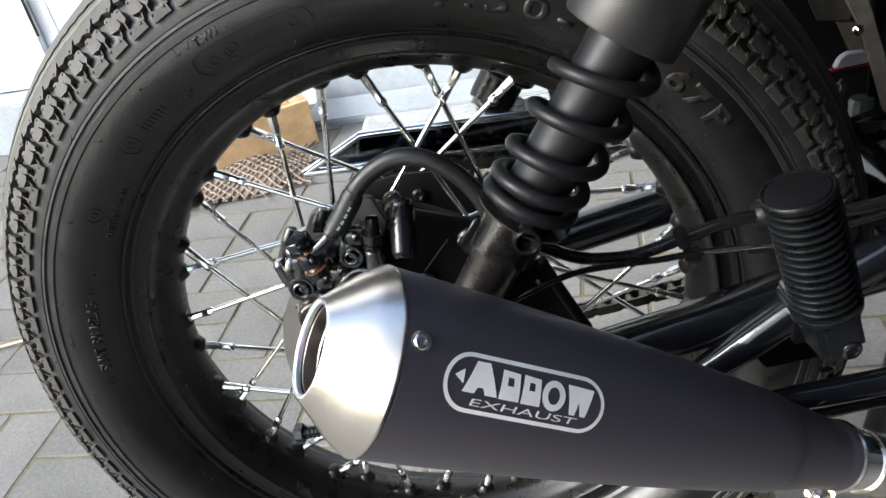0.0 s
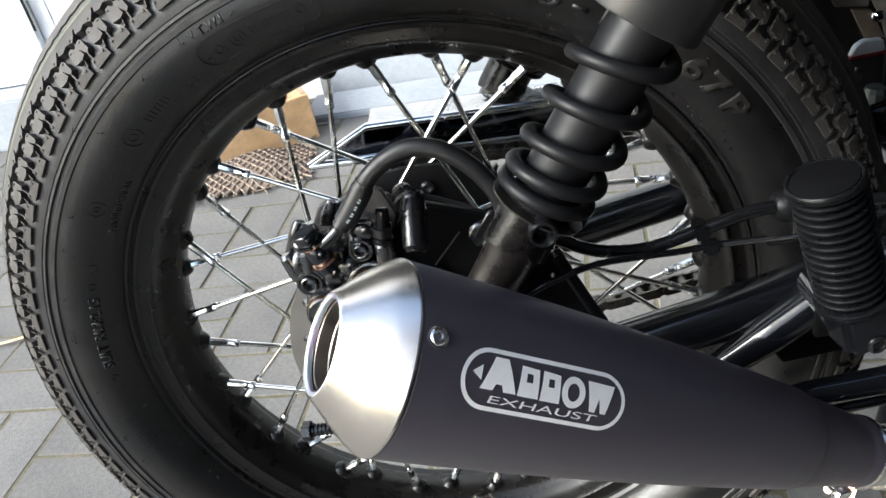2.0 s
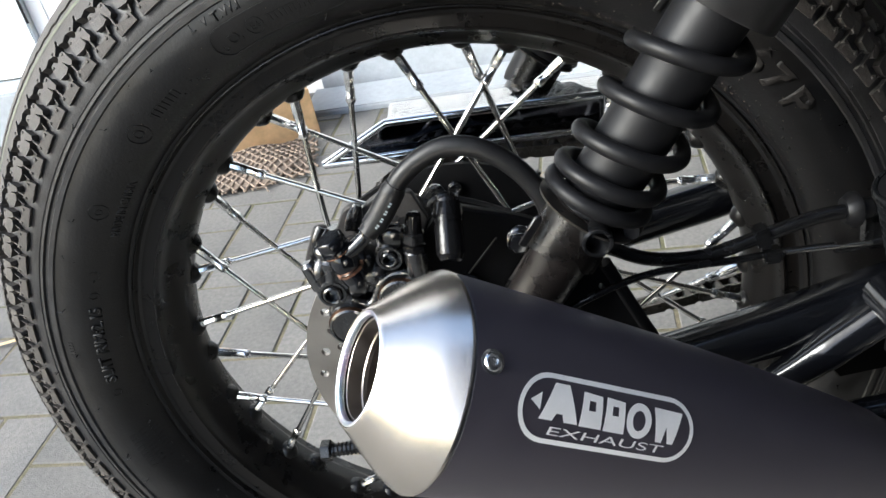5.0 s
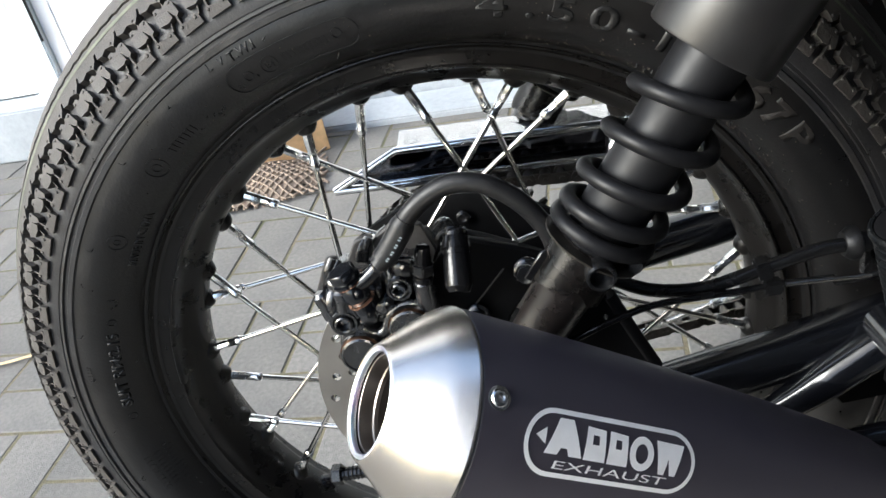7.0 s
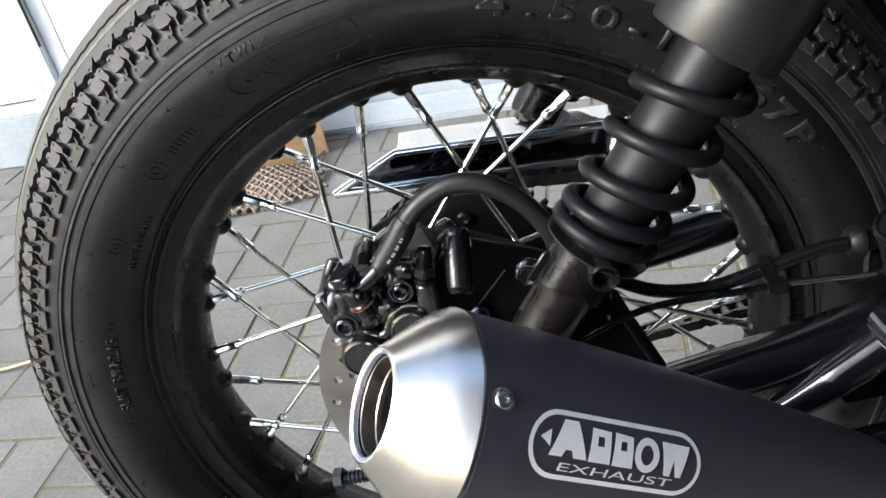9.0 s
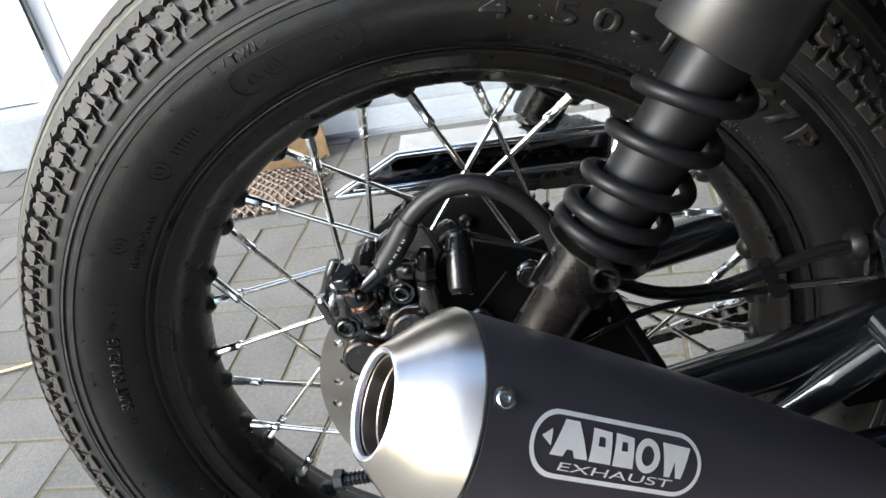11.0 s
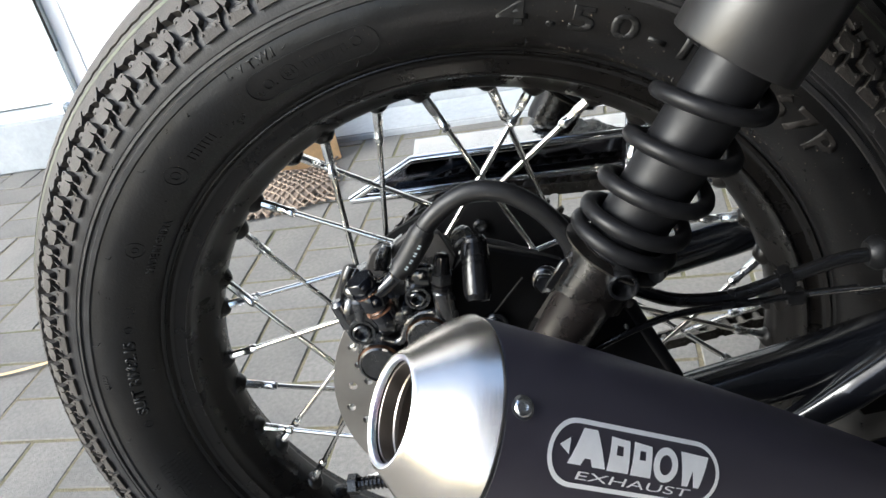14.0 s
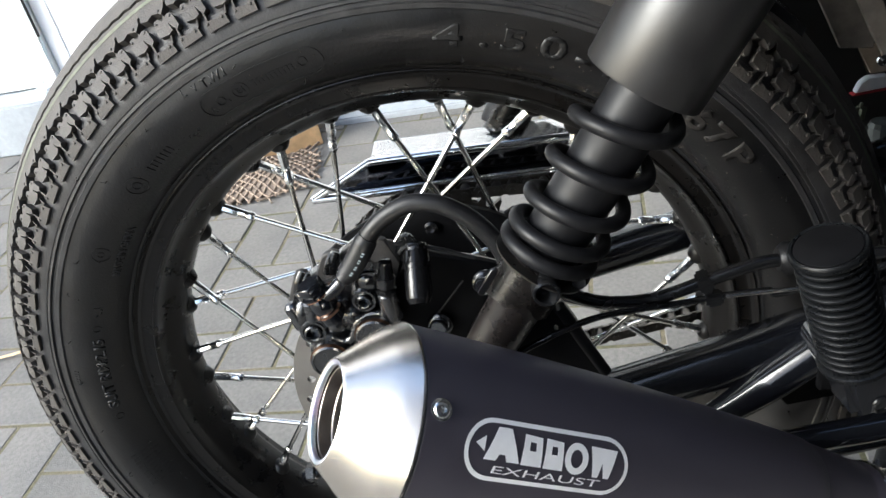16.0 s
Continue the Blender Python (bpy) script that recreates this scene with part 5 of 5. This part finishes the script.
# ---- tyre: tread blocks and moulded marks ----
def section_walk(step=0.0005):
    """The near half of the section as points with arc length, from the shoulder to the crown."""
    pts = [(-0.0580, 0.2800)] + SECTION[17:HALF]
    out, s = [], 0.0
    for (y0, r0), (y1, r1) in zip(pts, pts[1:]):
        L = math.hypot(y1 - y0, r1 - r0)
        n = max(1, int(L / step))
        for k in range(n):
            out.append((s + L * k / n, y0 + (y1 - y0) * k / n, r0 + (r1 - r0) * k / n))
        s += L
    out.append((s, 0.0, SECTION[HALF - 1][1]))
    return np.array(out)


WALK = section_walk()


def tread_place(th, w, h):
    y = float(np.interp(w, WALK[:, 0], WALK[:, 1]))
    r = float(np.interp(w, WALK[:, 0], WALK[:, 2]))
    e = 0.004
    dy = float(np.interp(w + e, WALK[:, 0], WALK[:, 1]) - np.interp(w - e, WALK[:, 0], WALK[:, 1]))
    dr = float(np.interp(w + e, WALK[:, 0], WALK[:, 2]) - np.interp(w - e, WALK[:, 0], WALK[:, 2]))
    L = math.hypot(dy, dr) or 1.0
    ny, nr = -dr / L, dy / L
    return arc_place(th, y + ny * h, r + nr * h)


NB = 100


def tread_block(poly, h, mirror=False, studs=()):
    """One block of the tread; poly in (fraction of the pitch, arc from the shoulder)."""
    own = bmesh.new()
    base = [own.verts.new((u, w * 40, 0)) for u, w in poly]
    f = own.faces.new(base)
    ex = bmesh.ops.extrude_face_region(own, geom=[f])
    tv = [g for g in ex["geom"] if isinstance(g, bmesh.types.BMVert)]
    bmesh.ops.translate(own, verts=tv, vec=(0, 0, 1))
    ws = [w for _, w in poly]
    w = min(ws) + 0.003
    while w < max(ws) - 0.001:
        bmesh.ops.bisect_plane(own, geom=list(own.verts) + list(own.edges) + list(own.faces), plane_co=(0, w * 40, 0), plane_no=(0, 1, 0))
        w += 0.0035
    for v in own.verts:
        u, ww, t = v.co
        v.co = tread_place(-2 * math.pi * u / NB, ww / 40, h * t if t > 0.5 else -0.0015)
        if mirror:
            v.co.y *= -1
    for u, w in studs:
        c = tread_place(-2 * math.pi * u / NB, w, h - 0.0002)
        nrm = (tread_place(-2 * math.pi * u / NB, w, h + 0.002) - c).normalized()
        lathe([(0, 0.0), (0, 0.0011), (0.0007, 0.0008), (0.0009, 0.0)], 7, "Z", bm=own, m=aim(c, nrm))
    bmesh.ops.recalc_face_normals(own, faces=own.faces)
    return own


# one pitch: shoulder block, notched middle block, thin webs between them, and the rib with its stepped edge
SHAPES = {
    "shoulder": [(0.62, 0.0146), (0.73, 0.0142), (1.04, 0.0133), (1.20, 0.0150), (1.32, 0.0138), (1.354, 0.0090), (0.60, 0.0083), (0.596, 0.0100)],
    "middle": [(0.04, 0.0289), (0.19, 0.0292), (0.33, 0.0262), (0.53, 0.0291), (0.65, 0.0289), (0.74, 0.0265), (0.83, 0.0199), (0.73, 0.0184), (0.63, 0.0198), (0.50, 0.0238), (0.57, 0.0192), (0.40, 0.0180), (0.07, 0.0188), (0.02, 0.0215)],
    "web_low": [(0.375, 0.0184), (0.425, 0.0184), (0.350, 0.0140), (0.300, 0.0140)],
    "web_side": [(0.620, 0.0200), (0.680, 0.0194), (0.700, 0.0140), (0.640, 0.0140)],
    "web_top": [(0.335, 0.0316), (0.385, 0.0312), (0.375, 0.0262), (0.325, 0.0262)],
    "rib": [(-0.445, 0.0392), (-0.405, 0.0385), (-0.384, 0.0335), (-0.14, 0.0319), (0.058, 0.0338), (0.32, 0.0316), (0.371, 0.0304), (0.500, 0.0342), (0.520, 0.0388), (0.555, 0.0392), (0.555, 0.0516), (0.30, 0.0504), (0.05, 0.0518), (-0.20, 0.0504), (-0.445, 0.0516)],
}
STUDS = {"shoulder": ((0.665, 0.0128), (1.19, 0.0132)), "middle": ((0.10, 0.0264), (0.62, 0.0270)), "rib": ((0.30, 0.0335),)}
BLOCK_H = {"shoulder": 0.0040, "middle": 0.0046, "web_low": 0.0030, "web_side": 0.0030, "web_top": 0.0032, "rib": 0.0050}
band = bmesh.new()
prev = []
for k in range(201):
    th = 2 * math.pi * k / 200
    row = [band.verts.new(tread_place(th, w, h)) for w, h in ((0.0000, -0.0006), (0.0016, 0.0018), (0.0046, 0.0021), (0.0088, 0.0017), (0.0130, 0.0010), (0.0168, 0.0003), (0.0180, -0.0010))] if k < 200 else first_row
    if k == 0:
        first_row = row
    else:
        for j in range(6):
            band.faces.new((prev[j], prev[j + 1], row[j + 1], row[j]))
    prev = row
bmesh.ops.recalc_face_normals(band, faces=band.faces)
part("tread_base", band, TREADBASE, tyre)
for nm, shape in SHAPES.items():
    o0 = part("tread_block", tread_block(shape, BLOCK_H[nm], False, STUDS.get(nm, ())), TREAD, tyre, smooth=False)
    for k in range(1, NB):
        o = new("tread_block", o0.data)
        o.parent = tyre
        o.matrix_basis = Matrix.Rotation(2 * math.pi * k / NB, 4, "Y")
far = bmesh.new()
tmpl = []
for nm, shape in SHAPES.items():
    b = tread_block(shape, BLOCK_H[nm], True)
    tmpl.append(([v.co.copy() for v in b.verts], [[v.index for v in f.verts] for f in b.faces]))
    b.free()
WT = float(WALK[-1, 0])
crown = tread_block([(0.0, 0.0548), (0.25, 0.0535), (0.50, 0.0549), (0.75, 0.0535), (1.0, 0.0548), (1.0, WT), (0.5, WT), (0.0, WT)], 0.0050)
crown.verts.ensure_lookup_table()
tmpl.append(([v.co.copy() for v in crown.verts], [[v.index for v in f.verts] for f in crown.faces]))
tmpl.append(([Vector((v.co.x, -v.co.y, v.co.z)) for v in crown.verts], [[v.index for v in f.verts] for f in crown.faces]))
crown.free()
vs_, fs_ = [], []
for k in range(NB):
    rm = Matrix.Rotation(2 * math.pi * k / NB, 3, "Y")
    for co, fa in tmpl:
        b0_ = len(vs_)
        vs_ += [rm @ c for c in co]
        fs_ += [[i + b0_ for i in f] for f in fa]
far.free()
fm = bpy.data.meshes.new("far_tread")
fm.from_pydata([tuple(v) for v in vs_], [], fs_)
fm.materials.append(TREAD)
ft = new("far_tread", fm)
ft.parent = tyre
ft["kind"] = "stuff"
# pale paint line left from the factory, on the rib
stripe = bmesh.new()
rings = []
for k in range(NB * 3):
    th = 2 * math.pi * k / (NB * 3)
    wob = 0.0006 * math.sin(3 * th) + 0.0004 * math.sin(17 * th)
    rings.append([stripe.verts.new(tread_place(th, 0.0455 + wob + dw, 0.00520)) for dw in (-0.0016, 0.0016)])
for k in range(len(rings)):
    a, b = rings[k], rings[(k + 1) % len(rings)]
    stripe.faces.new((a[0], a[1], b[1], b[0]))
part("paint_line", stripe, GREENLINE, tyre, "faded pale green paint line")

# sidewall: (angle, radius) -> place, with small relief
SIDE = SECTION[3:21]
SR = np.array([r for y, r in SIDE])
SY = np.array([y for y, r in SIDE])


def side_place(th, r, h):
    y = float(np.interp(r, SR, SY))
    e = 0.003
    dy = float(np.interp(r + e, SR, SY) - np.interp(r - e, SR, SY))
    L = math.hypot(dy, 2 * e)
    return arc_place(th, y - h * 2 * e / L, r + h * dy / L)


def text_bm(body, size, heavy=0.0):
    cu_ = bpy.data.curves.new("words", "FONT")
    cu_.body = body
    cu_.size = size
    cu_.align_x, cu_.align_y = "CENTER", "CENTER"
    cu_.extrude = 0.0
    cu_.offset = heavy
    cu_.resolution_u = 3
    ob = new("words", cu_)
    dg = bpy.context.evaluated_depsgraph_get()
    me = bpy.data.meshes.new_from_object(ob.evaluated_get(dg))
    bm = bmesh.new()
    bm.from_mesh(me)
    bpy.data.objects.remove(ob)
    bpy.data.meshes.remove(me)
    if size > 0.012:
        for k in range(-8, 9):
            bmesh.ops.bisect_plane(bm, geom=list(bm.verts) + list(bm.edges) + list(bm.faces), plane_co=(0, k * 0.0016, 0), plane_no=(0, 1, 0))
        for k in range(-24, 25):
            bmesh.ops.bisect_plane(bm, geom=list(bm.verts) + list(bm.edges) + list(bm.faces), plane_co=(k * 0.003, 0, 0), plane_no=(1, 0, 0))
    ex = bmesh.ops.extrude_face_region(bm, geom=list(bm.faces))
    bmesh.ops.translate(bm, verts=[g for g in ex["geom"] if isinstance(g, bmesh.types.BMVert)], vec=(0, 0, 1))
    return bm


def moulded(bm, th_deg, r0, h, name="moulded_letters", material=None, label="", squeeze=1.0):
    for v in bm.verts:
        x, y, z = v.co
        v.co = side_place(radians(th_deg) - x * squeeze / r0, r0 + y, h if z > 0.5 else -0.0004)
    bmesh.ops.recalc_face_normals(bm, faces=bm.faces)
    return part(name, bm, material or LETTER, tyre, label, smooth=False)


def ring_bm(r0, r1, n=40, cx=0.0, cy=0.0):
    bm = bmesh.new()
    for z in (0, 1):
        for r in (r0, r1):
            for k in range(n):
                bm.verts.new((cx + r * math.cos(2 * math.pi * k / n), cy + r * math.sin(2 * math.pi * k / n), z))
    bm.verts.ensure_lookup_table()
    V = bm.verts
    for k in range(n):
        k2 = (k + 1) % n
        i0, i1, o0, o1 = V[k], V[k2], V[n + k], V[n + k2]
        ti0, ti1, to0, to1 = V[2 * n + k], V[2 * n + k2], V[3 * n + k], V[3 * n + k2]
        bm.faces.new((ti0, to0, to1, ti1))
        bm.faces.new((o0, to0, to1, o1))
        bm.faces.new((i0, i1, ti1, ti0))
    return bm


for sign_, th_, r_, wide_ in (("4", 78.2, 0.2566, 1.75), (".", 73.6, 0.2575, 1.6), ("5", 69.9, 0.2570, 1.65), ("0", 64.8, 0.2575, 1.65), ("-", 60.6, 0.2575, 1.8), ("1", 57.0, 0.2575, 1.6), ("7", 53.0, 0.2575, 1.6)):
    moulded(text_bm(sign_, 0.0190, 0.0005), th_, r_, 0.00040, label="large moulded size figure", squeeze=wide_)
for sign_, th_ in (("6", 43.1), ("7", 39.3), ("P", 35.0)):
    moulded(text_bm(sign_, 0.0200, 0.0007), th_, 0.2572, 0.00050, label="large moulded load figure", material=LETTERLIT, squeeze=1.45)
moulded(text_bm("T.W.I", 0.0075, 0.0002), 108.8, 0.2672, 0.0003)
moulded(text_bm("V", 0.0060, 0.0001), 111.7, 0.2680, 0.0003)
moulded(text_bm("L", 0.0070, 0.0001), 113.4, 0.2690, 0.0003)
moulded(text_bm("MADE IN CHINA", 0.0058, 0.0001), 142.8, 0.2410, 0.0005)
moulded(text_bm("SUIT RIM:2.15", 0.0090, 0.0003), 168.0, 0.2485, 0.0006, squeeze=1.2)
moulded(ring_bm(0.0062, 0.0068), 129.5, 0.2505, 0.0005)
moulded(ring_bm(0.0022, 0.0030), 129.5, 0.2505, 0.0005)
moulded(ring_bm(0.0052, 0.0058), 143.6, 0.2520, 0.0005)
moulded(ring_bm(0.0016, 0.0022), 143.6, 0.2520, 0.0005)
moulded(ring_bm(0.0020, 0.0028), 158.6, 0.2490, 0.0006)
moulded(ring_bm(0.0020, 0.0028), 177.5, 0.2485, 0.0006)
moulded(ring_bm(0.0022, 0.0032), 110.1, 0.2530, 0.0006)
moulded(ring_bm(0.0022, 0.0032), 97.4, 0.2545, 0.0006)
moulded(ring_bm(0.0046, 0.0051), 106.9, 0.2532, 0.0005)
moulded(text_bm("E4", 0.0058), 106.9, 0.2532, 0.0005)
# outline of the approval plaque, following the tyre
def plaque(th0, th1, r0, r1, wd=0.0005, n=60):
    bm = bmesh.new()
    rm_, hr_ = (r0 + r1) / 2, (r1 - r0) / 2
    half = radians(abs(th1 - th0)) / 2 * rm_
    a = [(x, y) for x, y in stadium(2 * half, 2 * hr_, 20)]
    b = [(x * (1 - wd / half), y * (1 - wd / hr_)) for x, y in a]
    top = [[bm.verts.new((x, y, 1)) for x, y in ring] for ring in (a, b)]
    low = [[bm.verts.new((x, y, 0)) for x, y in ring] for ring in (a, b)]
    m_ = len(a)
    for k in range(m_):
        k2 = (k + 1) % m_
        bm.faces.new((top[0][k], top[0][k2], top[1][k2], top[1][k]))
        bm.faces.new((low[0][k], low[0][k2], top[0][k2], top[0][k]))
        bm.faces.new((low[1][k], low[1][k2], top[1][k2], top[1][k]))
    sub = [e for e in bm.edges if e.calc_length() > 0.006 and e.calc_length() < 0.9]
    bmesh.ops.subdivide_edges(bm, edges=sub, cuts=8)
    return bm


moulded(plaque(115.0, 96.5, 0.2445, 0.2625), 103.8, 0.2535, 0.0006, "approval_plaque", label="raised rounded outline")


def bars(n, wide, tall, gap_, th_deg, r0, h):
    """A row of plain raised bars, each a piece of its own."""
    for k in range(n):
        bm = bmesh.new()
        x = (k - (n - 1) / 2) * (wide + gap_)
        for z in (0, 1):
            for sx, sy in ((-1, -1), (1, -1), (1, 1), (-1, 1)):
                bm.verts.new((x + sx * wide / 2, sy * tall / 2, z))
        bm.verts.ensure_lookup_table()
        q = bm.verts[-8:]
        bm.faces.new(q[4:8])
        for j in range(4):
            bm.faces.new((q[j], q[(j + 1) % 4], q[4 + (j + 1) % 4], q[4 + j]))
        moulded(bm, th_deg, r0, h, "moulded_bar")


bars(10, 0.0018, 0.0046, 0.0010, 101.9, 0.2535, 0.0005)
bars(7, 0.0022, 0.0050, 0.0012, 123.6, 0.2500, 0.0005)
for rr in (0.2535, 0.2470, 0.2405):
    bars(9, 0.0026, 0.0040, 0.0012, 190.0, rr, 0.0005)
bars(5, 0.0016, 0.0030, 0.0008, 168.0, 0.2665, 0.0005)
# rubber vent hairs on the tyre
rnd = random.Random(4)
for k in range(46):
    th = radians(rnd.uniform(-20, 215))
    r0 = rnd.choice((0.2385, 0.2410, 0.2640, 0.2665, 0.2815))
    p = side_place(th, r0, -0.0004)
    nrm = (side_place(th, r0, 0.004) - p).normalized()
    q = p + nrm * rnd.uniform(0.002, 0.004)
    e = q + arc_place(th + rnd.uniform(-1.5, 1.5), 0, rnd.uniform(0.001, 0.004))
    part("vent_hair", sweep([p, q, e], 0.00038, 6), RUBBER, tyre)

# dry crumbs of soil caught on the sidewall and rim
crumb = bmesh.new()
for k in range(420):
    th = radians(rnd.uniform(-10, 130) if k % 3 else rnd.uniform(30, 75))
    r0 = rnd.choice((rnd.uniform(0.2345, 0.2390), rnd.uniform(0.2345, 0.2690)))
    bmesh.ops.create_icosphere(crumb, subdivisions=1, radius=rnd.uniform(0.00015, 0.00042), matrix=Matrix.Translation(side_place(th, r0, 0.0001)))
dust = part("dust_specks", crumb, SOIL, tyre, "dry brown specks of soil")
dust["kind"] = "stuff"
